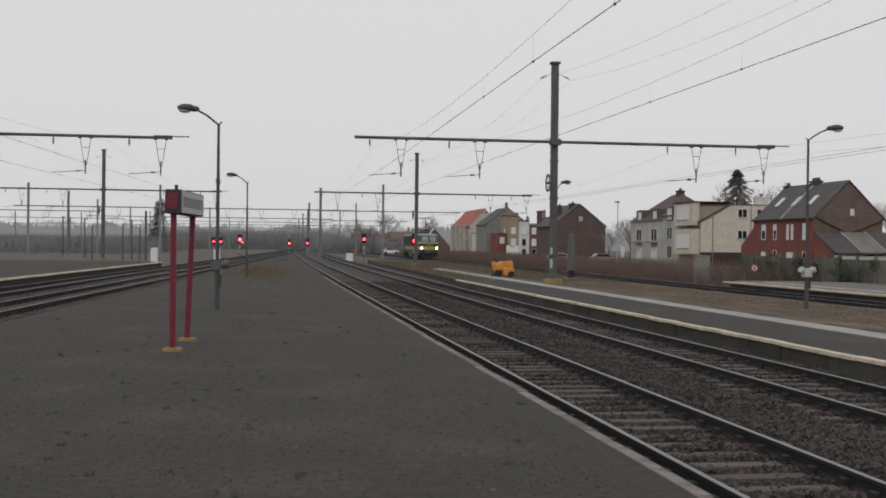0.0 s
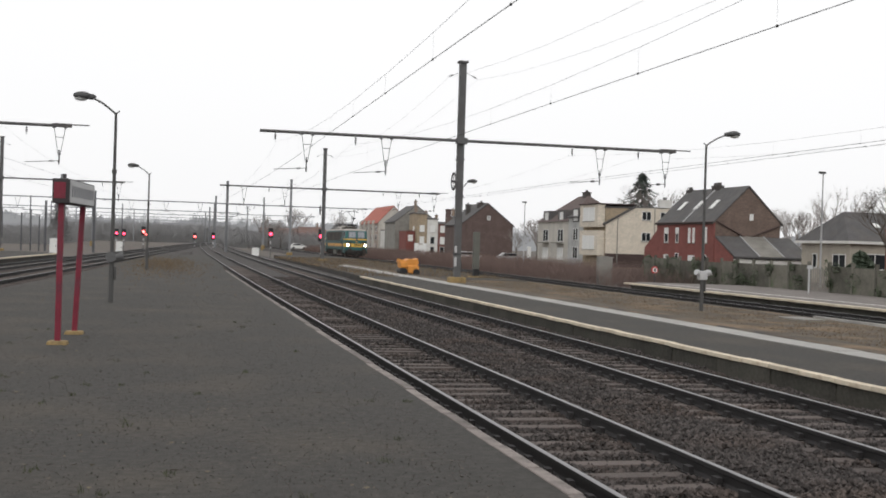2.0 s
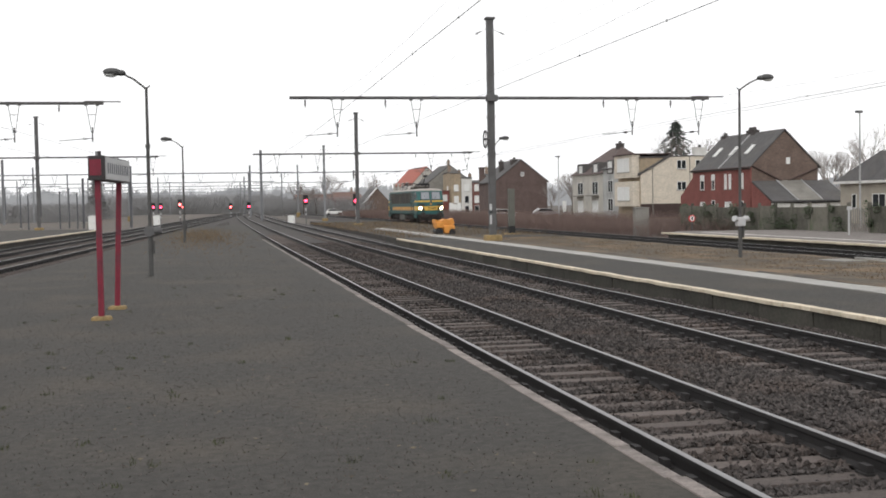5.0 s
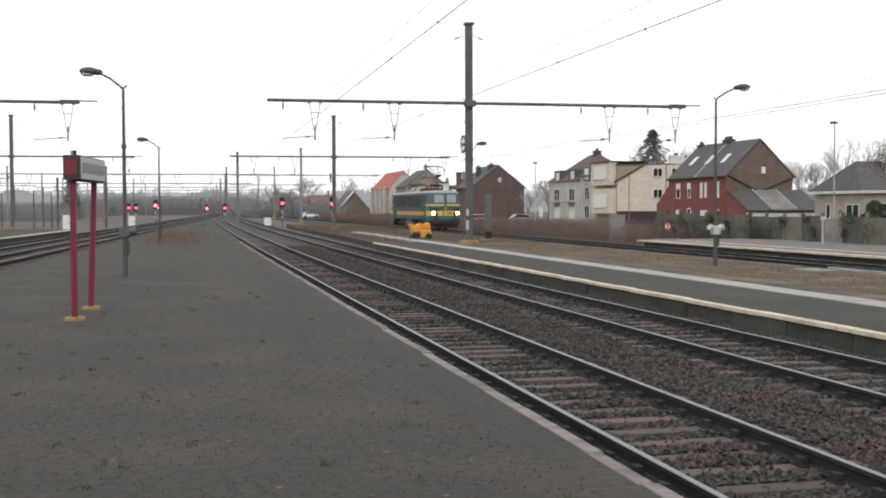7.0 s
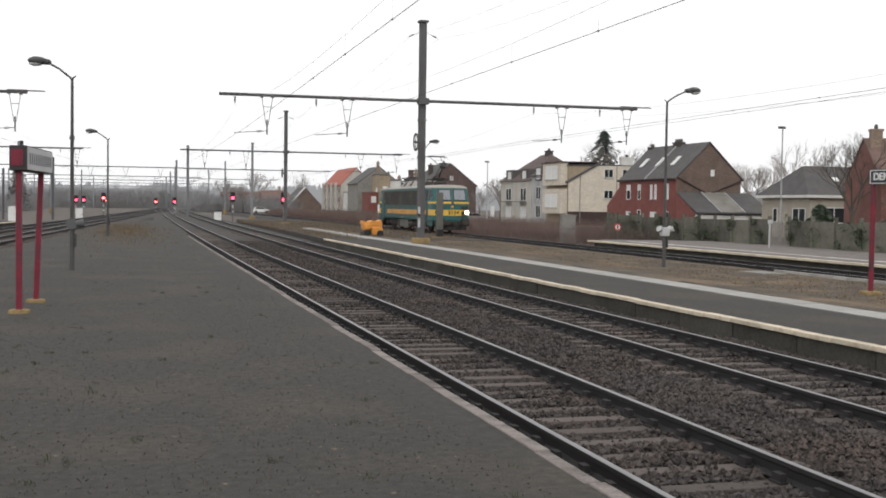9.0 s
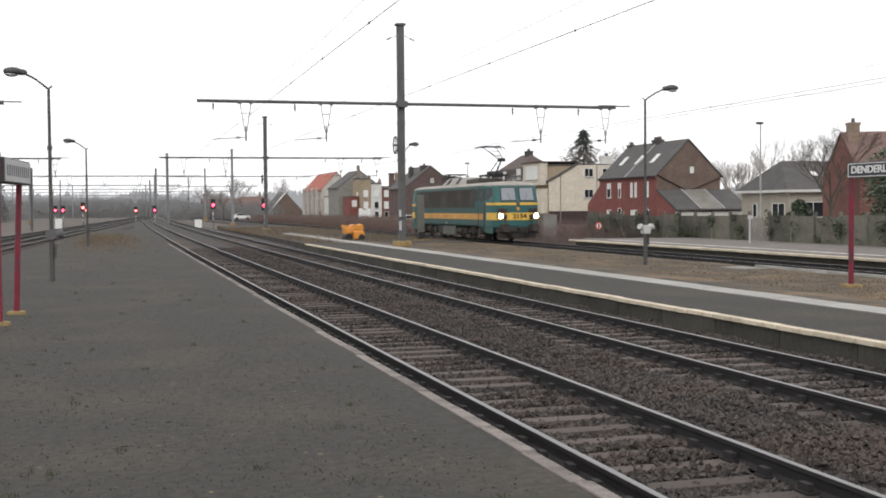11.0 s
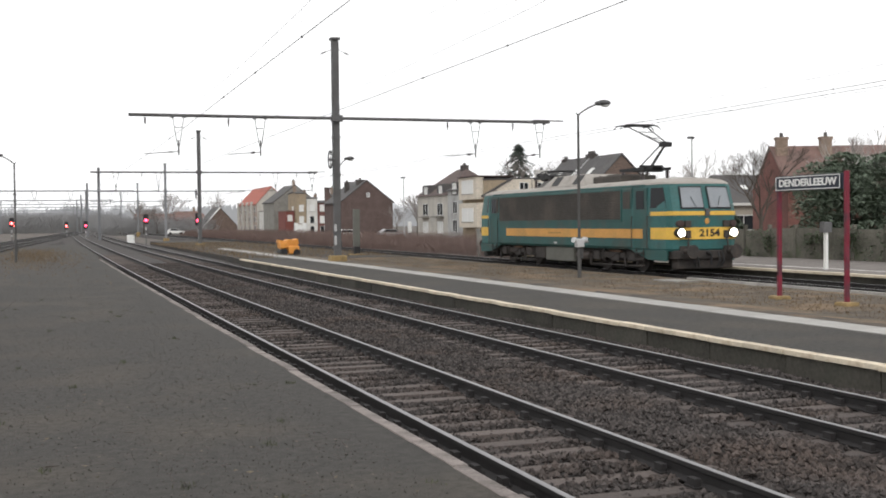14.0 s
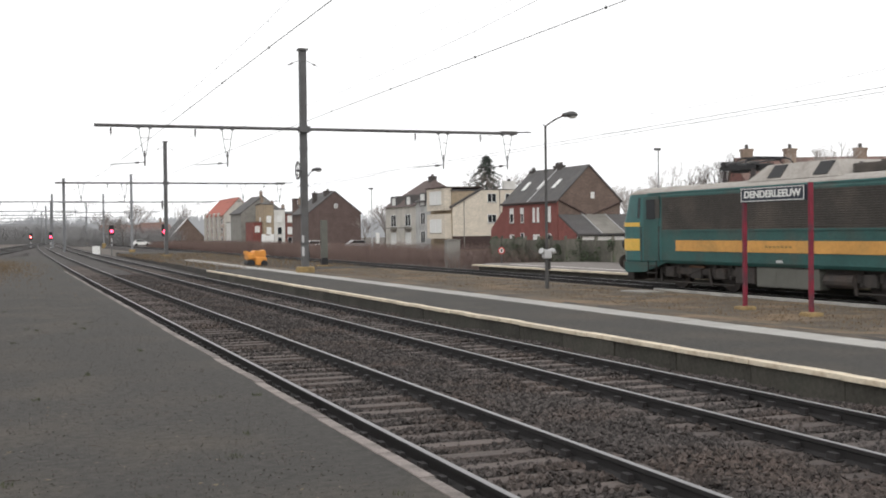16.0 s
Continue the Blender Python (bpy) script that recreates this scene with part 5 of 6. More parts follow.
    g = house(54.3, 57.2, 292, 299, 5.0, 5.1, "y", M_WHITEREND, M_SLATE, "small white annexe house", over=0.1, group="annexes")
    for zz in (0.9, 3.0):
        window(g, "y", 1.45, zz, 1.2, 1.5, M_BLIND)
    # long low house with a steep grey roof and pale ramp gable, farther on
    g = house(46.2, 56, 345, 362, 1.4, 6.8, "y", M_BROWNBRICK, M_SLATE, "low dark barn with a pale verge board")
    strip(g, [(-0.4, -0.2, 1.5), (4.9, -0.2, 7.4)], 0.22, 0.1, M_WHITE, "verge_board")
    g = house(38.1, 45.4, 344, 354, 3.4, 5.7, "x", M_WINEBRICK, M_TILE, "small hazy brick house beyond the tracks", group="far houses")
    chimney(g, 5.8, 5.0, 6.0, 7.4)
    house(41.6, 44.2, 339, 342, 1.7, 1.9, "y", M_WHITE, M_WHITEREND, "small white hut beside the brick house", over=0.05, group="annexes")
    g = house(30, 52, 380, 400, 3.0, 5.5, "x", M_WINEBRICK, M_TILE, "distant row of brick sheds", group="far houses")
    # bungalow with a hipped roof
    g = house(62, 82, 96, 104.5, 3.5, 6.4, "x", M_TANREND, M_SLATE, "cream bungalow under a dark hipped roof", hip=1.8, over=0.5)
    bm = B()
    box(bm, -0.54, -0.42, -0.5, 9.0, 3.7, 3.95)
    box(bm, -0.42, 20.5, -0.54, -0.42, 3.7, 3.95)
    part("fascia", bm, M_WHITEREND, g)
    for u, w in ((2.6, 2.6), (12.0, 1.6)):
        window(g, "y", u, 1.3, w, 1.5, M_GLASS)
    window(g, "y", 7.0, 1.2, 1.8, 1.7, M_BLIND)
    window(g, "x", 1.8, 1.3, 2.2, 1.4, M_GLASS)
    window(g, "x", 6.0, 1.3, 0.8, 1.4, M_GLASS)
    bm = B()
    k = 2.9 / 4.75
    quad(bm, [(3.6, 1.6, 3.95 + 2.1 * k + 0.08), (4.2, 1.6, 3.95 + 2.1 * k + 0.08), (4.2, 2.2, 3.95 + 2.7 * k + 0.08), (3.6, 2.2, 3.95 + 2.7 * k + 0.08)], 0.08)
    part("roof_window", bm, M_BLIND, g, "pale roof window")
    chimney(g, 1.4, 6.5, 3.8, 5.4)
    # long brick house with three chimneys
    g = house(75.7, 86.2, 66.4, 89.4, 4.3, 7.65, "y", M_WINEBRICK, M_TILE, "long red brick house under brown tiles", over=0.25, turn=70.0)
    bm = B()
    prism(bm, [(0, 0), (10.5, 0), (10.5, 4.7), (5.25, 7.9), (0, 4.7)], 23.0, 23.1, "y")
    part("gable_wall", bm, M_WINEBRICK, g)
    for yy in (22.4, 18.9, 13.2):
        chimney(g, 4.3, yy, 6.0, 8.9, M_CHIM, 1, 0.75, 0.85)
    for yy in (16.6, 10.5, 4.2):
        bm = B()
        box(bm, 1.0, 4.2, yy - 1.3, yy + 1.3, 5.4, 7.2)
        part("dormer", bm, M_WHITEREND, g, "pale flat dormer")
        window(g, "x", yy, 5.7, 1.8, 1.1, M_GLASS, 1.0, False)
    for yy in (19, 13.5, 8, 3):
        window(g, "x", yy, 1.4, 1.7, 1.5, M_GLASS)


# ---- trees, hedges, grasses ----
def twigs(bm_v, bm_f, p, d, length, r, depth, rng, spread):
    q = p + d * length
    side = d.cross(Vector((0.3, 0.5, 0.8))).normalized()
    up = d.cross(side)
    base = len(bm_v)
    for c, rr in ((p, r), (q, r * 0.6)):
        for a in range(3):
            an = math.tau * a / 3
            bm_v.append(c + (side * math.cos(an) + up * math.sin(an)) * rr)
    for a in range(3):
        b2 = (a + 1) % 3
        bm_f.append((base + a, base + b2, base + 3 + b2, base + 3 + a))
    if depth == 0:
        return
    for k in range(3 if depth > 1 else 4):
        nd = (d + Vector((rng.uniform(-1, 1), rng.uniform(-1, 1), rng.uniform(-0.25, 0.8))) * spread).normalized()
        start = p + d * length * rng.uniform(0.45, 1.0)
        twigs(bm_v, bm_f, start, nd, length * rng.uniform(0.55, 0.8), r * 0.55, depth - 1, rng, spread)


def bare_tree(x, y, z, h, label, seed, spread=0.75, depth=4, twig=None):
    g = thing("bare_tree", x, y, z, label, "tree", "bare winter trees")
    rng = random.Random(seed)
    bm = B()
    rod(bm, (0, 0, -0.3), (0.05, 0, h * 0.35), h * 0.022, h * 0.014, n=9)
    part("trunk", bm, M_BARK, g)
    v, f = [], []
    for k in range(5):
        a = math.tau * k / 5 + rng.uniform(-0.5, 0.5)
        d = Vector((math.cos(a) * 0.55, math.sin(a) * 0.55, 1.0)).normalized()
        twigs(v, f, Vector((0, 0, h * (0.22 + 0.03 * k))), d, h * 0.30, h * 0.011, depth, rng, spread)
    part("crown", ([tuple(p) for p in v], [], f), twig or M_TWIG, g, "bare twigs")


def leaf_cloud(centres, per, size, rng, flat=0.5):
    """Small loose leaf clumps: bent diamond leaves scattered in blobs (x, y, z, radius, height)."""
    v, f = [], []
    for cx, cy, cz, r, hh in centres:
        for _ in range(per):
            a, rad, t = rng.uniform(0, math.tau), r * math.sqrt(rng.uniform(0.15, 1)), rng.uniform(-1, 1)
            k = math.sqrt(max(0.05, 1 - t * t))
            p = Vector((cx + math.cos(a) * rad * k, cy + math.sin(a) * rad * k, cz + t * hh))
            s = size * rng.uniform(0.6, 1.4)
            d = Vector((rng.uniform(-1, 1), rng.uniform(-1, 1), rng.uniform(-flat, flat))).normalized() * s
            e = d.cross(Vector((rng.uniform(-0.5, 0.5), rng.uniform(-0.5, 0.5), 1))).normalized() * s * 0.5
            b0 = len(v)
            v += [tuple(p - d), tuple(p + e - Vector((0, 0, s * 0.15))), tuple(p + d), tuple(p - e - Vector((0, 0, s * 0.15)))]
            f += [(b0, b0 + 1, b0 + 2), (b0, b0 + 2, b0 + 3)]
    return v, [], f


def fir(x, y, z, h):
    g = thing("fir_tree", x, y, z, "tall dark fir with drooping ragged branches", "tree")
    rng = random.Random(5)
    bm = B()
    rod(bm, (0, 0, -0.3), (0, 0, h), 0.25, 0.03, n=8)
    part("trunk", bm, M_BARK, g)
    v, f = [], []
    for k in range(190):
        t = (k / 190) ** 0.85
        zz = h * (0.12 + 0.86 * t)
        r = (1 - t) ** 0.85 * h * 0.50 * rng.uniform(0.35, 1.15) + 0.2
        a = k * 2.4 + rng.uniform(-0.3, 0.3)
        for j in range(26):
            u = ((j + rng.random()) / 26) ** 0.55
            p = Vector((math.cos(a) * r * u, math.sin(a) * r * u, zz - 0.35 * r * u * u + 0.12 * r * u + rng.uniform(-0.12, 0.12)))
            s = 0.5 * rng.uniform(0.6, 1.3)
            d = Vector((math.cos(a + rng.uniform(-1, 1)), math.sin(a + rng.uniform(-1, 1)), rng.uniform(-0.6, 0.1))) * s
            e = Vector((-d.y, d.x, rng.uniform(-0.1, 0.1))) * 0.35
            b0 = len(v)
            v += [tuple(p - d * 0.3), tuple(p + e), tuple(p + d), tuple(p - e)]
            f += [(b0, b0 + 1, b0 + 2), (b0, b0 + 2, b0 + 3)]
    part("crown", (v, [], f), M_FIR, g, "dark needles")


def evergreen(x, y, z, r, h, label, seed, needles=None, size=0.13, per=260):
    g = thing("evergreen_shrub", x, y, z, label, "shrub", "evergreen shrubs")
    rng = random.Random(seed)
    bm = B()
    for k in range(3):
        rod(bm, (0.1 * k, 0, -0.2), (0.3 * k - 0.3, 0.2 * k, h * 0.6), 0.09, 0.03, n=6)
    part("trunk", bm, M_BARK, g)
    blobs = []
    for k in range(46):
        a, t = rng.uniform(0, math.tau), rng.uniform(0.08, 1)
        rr = r * (1 - 0.75 * t ** 1.8) * rng.uniform(0.45, 0.95)
        blobs.append((math.cos(a) * rr, math.sin(a) * rr, h * t * 0.92, r * rng.uniform(0.22, 0.4), h * 0.11))
    part("crown", leaf_cloud(blobs, per, size, rng), needles or M_EVER, g, "dark evergreen foliage")


def stuff(name, data, material, label, category):
    return tagged(part(name, data, material, None, label), "", category, "", "stuff")


def blades(n, place, hmin, hmax, rng, width=0.02, lean=0.5):
    v, f = [], []
    for _ in range(n):
        x, y, z = place(rng)
        h, a = rng.uniform(hmin, hmax), rng.uniform(0, math.tau)
        dx, dy = math.cos(a) * width, math.sin(a) * width
        lx, ly = rng.uniform(-lean, lean) * h, rng.uniform(-lean, lean) * h
        b0 = len(v)
        v += [(x - dx, y - dy, z), (x + dx, y + dy, z), (x + lx, y + ly, z + h)]
        f.append((b0, b0 + 1, b0 + 2))
    return v, [], f


def scrub(n, place, hmin, hmax, rng, width):
    """Tangled upright stems with short side shoots."""
    v, f = [], []
    for _ in range(n):
        x, y, z = place(rng)
        h = rng.uniform(hmin, hmax)
        lx, ly = rng.uniform(-0.4, 0.4) * h, rng.uniform(-0.4, 0.4) * h
        for k in range(3):
            t = (0, 0.35, 0.6)[k]
            px, py, pz = x + lx * t, y + ly * t, z + h * t
            a = rng.uniform(0, math.tau)
            ex, ey = (lx, ly) if k == 0 else (math.cos(a) * h * 0.4, math.sin(a) * h * 0.4)
            b0 = len(v)
            v += [(px - width, py - width, pz), (px + width, py + width, pz), (px + ex, py + ey, pz + h * (1 if k == 0 else 0.35))]
            f.append((b0, b0 + 1, b0 + 2))
    return v, [], f


def plants():
    rng = random.Random(11)
    fir(70, 164, 0, 14.0)
    bare_tree(69.5, 160, -0.4, 13.0, "bare spreading tree behind the cream house", 21)
    bare_tree(77, 160, -0.4, 13.0, "bare winter tree among the houses", 22)
    bare_tree(75.0, 127, -0.4, 8.6, "pale bare birch behind the bungalow", 23, 0.6, 5, M_BIRCH)
    bare_tree(79.8, 126, -0.4, 11.2, "tall pale birch behind the bungalow", 24, 0.5, 5, M_BIRCH)
    bare_tree(73.0, 125, -0.4, 8.4, "bare winter tree behind the annexe", 25, 0.5, 5, M_BIRCH)
    bare_tree(52.0, 75.0, -0.4, 8.4, "dark bare garden tree before the brick house", 26, 0.8, 5, M_BARK)
    bare_tree(58, 71, -0.4, 9.2, "slender bare tree above the brick house", 27, 0.5, 5, M_BIRCH)
    bare_tree(62, 190, -0.4, 8.0, "bare tree beside the dark gable", 28)
    bare_tree(66, 184, -0.4, 7.0, "small bare garden tree behind the houses", 29)
    bare_tree(57, 186, -0.4, 6.0, "small bare tree in a garden", 30)
    bare_tree(58.5, 400, -0.4, 13.0, "bare tree behind the dark barn", 31)
    bare_tree(26, 330, -0.4, 10.0, "rounded bare tree beyond the yard", 32)
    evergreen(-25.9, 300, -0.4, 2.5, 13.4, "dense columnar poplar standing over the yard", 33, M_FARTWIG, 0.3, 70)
    evergreen(36.9, 46.6, -0.2, 3.3, 5.3, "big dark evergreen shrub behind the far fence", 41, None, 0.10, 520)
    evergreen(37.4, 43.0, -0.2, 3.4, 5.2, "dark evergreen shrub behind the far fence", 42, None, 0.10, 520)
    evergreen(40.0, 39.2, -0.2, 3.0, 4.3, "dense evergreen shrub behind the far fence", 43, None, 0.10, 520)
    evergreen(51.0, 77.5, -0.4, 1.2, 2.9, "clipped dark evergreen in a garden", 44)
    evergreen(55.0, 126.5, -0.5, 0.8, 1.9, "round evergreen bush at the red house", 45)
    evergreen(55.0, 119.0, -0.5, 1.0, 1.8, "round evergreen bush at the red house", 46)
    bare_tree(25.2, 300, -0.6, 8.4, "dense bare thicket tree beyond the tracks", 51, 0.95, 5)
    bare_tree(28.6, 302, -0.6, 7.6, "low bare tree beyond the tracks", 52, 0.95, 5)
    bare_tree(34.8, 330, -0.6, 12.5, "tall bare tree beyond the tracks", 53, 0.9, 5)
    bare_tree(31, 345, -0.4, 9.0, "bare tree beside the distant barn", 55)
    bare_tree(64, 196, -0.4, 8.5, "bare tree behind a garden wall", 56)
    bare_tree(60, 183, -0.4, 6.5, "bushy bare tree in a garden", 57, 0.95)
    stuff("scrub_strip", scrub(24000, lambda r: (r.uniform(27.0, 34.5) if r.random() < 0.6 else r.uniform(30, 46), r.uniform(64, 240), -0.42), 0.4, 1.75, rng, 0.013), M_SCRUB, "tangled brown brambles along the boundary", "scrub")
    stuff("grass_tufts", blades(26000, lambda r: (13.7 + 5.8 * r.random(), -5 + 68 * r.random() ** 1.1, 0.10), 0.015, 0.07, rng, 0.012), M_TUFT, "short withered grass blades", "grass")
    stuff("end_grass_tufts", blades(5000, lambda r: (r.gauss(-0.2, 1.1), 74 + 12 * r.gauss(0, 1), 0.28), 0.03, 0.12, rng, 0.014), M_TUFT, "dry grass at the platform end", "grass")
    stuff("lineside_tufts", blades(9000, lambda r: (r.uniform(10.8, 20), 64 + 60 * r.random(), 0.10), 0.05, 0.25, rng, 0.02), M_TUFT, "dry grass past the island platform", "grass")
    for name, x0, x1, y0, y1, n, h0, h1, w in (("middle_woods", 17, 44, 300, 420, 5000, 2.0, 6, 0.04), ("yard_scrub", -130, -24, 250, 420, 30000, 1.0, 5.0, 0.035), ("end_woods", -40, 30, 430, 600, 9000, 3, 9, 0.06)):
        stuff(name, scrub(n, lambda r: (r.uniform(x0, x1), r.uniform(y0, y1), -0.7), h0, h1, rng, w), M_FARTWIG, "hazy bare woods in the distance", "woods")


def fence():
    g = thing("garden_fence", 32.4, 0, 0, "old greenish concrete panel fence with posts", "fence")
    me = mesh_of("fence_post", box(B(), -0.07, 0.07, -0.08, 0.08, -0.5, 1.75, 0.01), M_FENCE)
    pm = mesh_of("fence_panel", box(B(), -0.03, 0.03, -0.9, 0.9, -0.5, 1.55, 0.008), M_FENCE)
    y = 12.0
    while y < 75:
        x = 0.012 * (y - 45)
        piece("fence_post", me, g, pose(x, y, 0, 0, random.uniform(-1, 1), 0))
        if not 50.5 < y < 54:
            piece("fence_panel", pm, g, pose(x + 0.01, y + 1.0, random.uniform(-0.08, 0.05)))
        else:
            for k in range(9):
                bm = B()
                rod(bm, (x, y + 0.15 + k * 0.2, -0.4), (x, y + 0.15 + k * 0.2, 1.4 + 0.1 * (k % 2)), 0.03, n=6)
                part("railing", bm, M_CONC, g)
        y += 2.0
    rng = random.Random(91)
    clumps = []
    for _ in range(70):
        y = rng.uniform(30, 75)
        clumps.append((32.2 + 0.012 * (y - 45), y, rng.uniform(-0.1, 1.5), rng.uniform(0.15, 0.55), rng.uniform(0.15, 0.5)))
    stuff("ivy", leaf_cloud(clumps, 110, 0.06, rng), M_IVY, "patches of ivy creeping over the old fence", "ivy")


# ---- the place put together ----
gantries()
wires()
lamp(-1.42, 31.6, 0.28, 5.0, -0.72, "grey platform lamp post with a goose-neck arm", False, True)
lamp(-1.02, 61.3, 0.28, 4.95, -0.72, "grey lamp post at the platform's far end")
lamp(17.4, 35.5, 0.17, 5.5, 0.85, "grey lamp post carrying white loudspeakers", True)
lamp(15.75, 62.0, 0.12, 5.1, 0.5, "grey lamp post beside the gantry mast")
station_sign()
box_sign()
orange_machine()
for sx, sy, sz, sm, two in ((15.3, 118, 2.44, M_REDLAMP, False), (12.9, 150, 2.65, M_REDLAMP, False), (5.1, 230, 1.99, M_AMBLAMP, False), (7.5, 200, 2.04, M_REDLAMP, False), (-3.4, 170, 2.48, M_AMBLAMP, True), (-8.35, 200, 2.16, M_REDLAMP, False), (-7.15, 200, 2.14, M_REDLAMP, False)):
    signal(sx, sy, sz, sm, two)
cabinet(-11.9, 130, -0.4, 0.75, 1.7, M_WHITE, "white trackside cabinet beside a low platform")
cabinet(-5.9, 150, -0.45, 0.8, 1.5, M_WHITE, "white trackside cabinet by the diverging tracks")
cabinet(11.0, 150, -0.35, 0.9, 1.1, M_WHITE, "pale trackside cabinet between the tracks")
cabinet(29.4, 75.0, -0.42, 1.0, 1.9, M_CONC, "weathered concrete pillar cabinet in the scrub")
fence()
houses()
plants()
ENGINE = locomotive()

g = thing("concrete_post", 18.2, 67.6, 0.12, "square grey concrete post with a black base", "post")
part("shaft", box(B(), -0.18, 0.18, -0.18, 0.18, 0.5, 2.75, 0.02), M_BOXGREY, g)
part("base", box(B(), -0.18, 0.18, -0.18, 0.18, 0.0, 0.5, 0.02), M_BLACK, g, "black tarred base")
part("footing", box(B(), -0.45, 0.45, -0.4, 0.4, -0.3, 0.06, 0.05), M_YBLOCK, g, "ochre concrete footing")

# parked cars and white boards glimpsed beyond the scrub
def parked_car(x, y, z, paint, label):
    g = thing("parked_car", x, y, z, label, "car", "parked cars")
    bm = B()
    prism(bm, [(-2.0, 0.3), (2.0, 0.3), (2.05, 0.65), (1.9, 0.88), (1.0, 0.95), (0.55, 1.42), (-1.1, 1.45), (-1.75, 0.98), (-2.05, 0.85)], -0.82, 0.82)
    part("body", bm, paint, g)
    for s in (-1, 1):
        bm = B()
        prism(bm, [(0.88, 0.98), (0.48, 1.36), (-1.02, 1.38), (-1.5, 1.0)], s * 0.825 - 0.008, s * 0.825 + 0.008)
        part("side_window", bm, M_GLASS, g)
        for xx in (-1.25, 1.25):
            part("wheel", rod(B(), (xx, s * 0.66, 0.31), (xx, s * 0.84, 0.31), 0.31, n=18), M_BLACK, g)
    bm = B()
    quad(bm, [(0.99, -0.72, 0.99), (0.99, 0.72, 0.99), (0.60, 0.66, 1.40), (0.60, -0.66, 1.40)], 0.02)
    part("windscreen", bm, M_GLASS, g)


parked_car(43.1, 165, -0.42, M_WHITE, "white car parked behind the brambles")
parked_car(50.0, 166, -0.45, M_ZINC, "silver car parked before the houses")
parked_car(30.8, 280, -0.4, M_WHITE, "small white car parked far beyond the tracks")
g = thing("white_hoarding", 43.6, 200, -0.45, "white boarded hoarding standing in the scrub", "hoarding")
for k in range(3):
    part("board", box(B(), -1.1 + k * 0.74, -0.38 + k * 0.74, -0.03, 0.03, 0.5, 2.5 - 0.25 * (k % 2)), M_WHITE, g)
for k in (-1.1, 1.05):
    part("post", box(B(), k - 0.05, k + 0.05, 0.03, 0.13, 0, 2.5), M_STEEL, g)
g = thing("white_notice", 54.2, 170, -0.45, "white notice board on a thin grey post", "sign")
part("post", rod(B(), (0, 0, 0), (0, 0, 2.0), 0.05, n=8), M_STEEL, g)
part("board", box(B(), -0.3, 0.3, -0.08, -0.04, 0.8, 2.5, 0.01), M_WHITE, g)
g = thing("tall_flue", 58.2, 240, -0.4, "tall dark brick flue behind the terrace", "chimney")
part("shaft", box(B(), -0.5, 0.5, -0.5, 0.5, 0, 9.6), M_DARKBRICK, g)
part("cap", box(B(), -0.58, 0.58, -0.58, 0.58, 9.6, 9.9, 0.03), M_DARKWALL, g)

# slim masts of the yard
def yard_mast():
    g = thing("yard_mast", -24.4, 165, -0.6, "slim grey steel mast in the yard", "mast", "yard masts")
    part("pole", rod(B(), (0, 0, 0), (0, 0, 5.6), 0.11, 0.08, n=8), M_STEELDARK, g)
    part("cap", box(B(), -0.15, 0.15, -0.15, 0.15, 5.6, 5.72, 0.02), M_STEELDARK, g)
    part("footing", box(B(), -0.22, 0.22, -0.22, 0.22, -0.1, 0.3, 0.03), M_CONC, g, "pale concrete footing")
    return g


first = yard_mast()
for x, y, z in ((-23.4, 165, -1.5), (-19.3, 165, -1.2), (-18.2, 166, -0.8), (-17.0, 165, -1.4), (-27.3, 165, -0.3), (-12.3, 205, 0.5), (-29.0, 220, 0.4), (-33.5, 210, 0.2), (-9.0, 240, 0.6)):
    copy_thing(first, pose(x, y, z))
g = thing("yard_mast", -16.2, 165, -0.6, "tall dark steel mast in the yard", "mast", "yard masts")
part("pole", box(B(), -0.14, 0.14, -0.14, 0.14, 0, 6.9), M_STEELDARK, g)
g = thing("yard_mast", -9.9, 165, -0.6, "tall dark steel mast between the tracks", "mast", "yard masts")
part("pole", box(B(), -0.16, 0.16, -0.16, 0.16, 0, 8.5), M_STEELDARK, g)

# street lamp and small posts across the line
g = thing("street_lamp", 49.1, 80, -0.4, "tall grey street lamp", "street lamp")
part("pole", rod(B(), (0, 0, 0), (0, 0, 8.8), 0.08, 0.05, n=10), M_ZINC, g)
part("lamp_head", box(B(), -0.35, 0.2, -0.13, 0.13, 8.78, 8.96, 0.05), M_LAMPHEAD, g)
g = thing("street_lamp", 40.15, 128, -0.45, "slim grey street lamp behind the gardens", "street lamp")
part("pole", rod(B(), (0, 0, 0), (0, 0, 7.6), 0.08, 0.05, n=10), M_ZINC, g)
part("lamp_head", box(B(), -0.35, 0.2, -0.12, 0.12, 7.55, 7.72, 0.04), M_LAMPHEAD, g)
g = thing("marker_post", 30.1, 50, 0.23, "white marker post with a small plate", "post")
part("post", box(B(), -0.035, 0.035, -0.035, 0.035, 0, 1.3, 0.01), M_SIGNFACE, g)
part("plate", box(B(), -0.14, 0.14, -0.065, -0.037, 1.18, 1.36, 0.01), M_SIGNFACE, g)
g = thing("kilometre_post", 26.3, 34.0, 0.23, "white leaning post with a grey box on top", "post")
part("post", box(B(), -0.06, 0.06, -0.06, 0.06, 0, 1.35, 0.01), M_WHITE, g)
part("box_head", box(B(), -0.18, 0.18, -0.12, 0.12, 1.3, 1.68, 0.02), M_STEEL, g)
g = thing("round_road_sign", 27.4, 62, 0.0, "round red and white speed sign on a thin post", "sign")
part("post", rod(B(), (0, 0, -0.4), (0, 0, 0.95), 0.03, n=8), M_STEEL, g)
sd = part("disc", rod(B(), (0, -0.02, 0.95), (0, 0.02, 0.95), 0.21, n=20), M_NOENTRY, g)
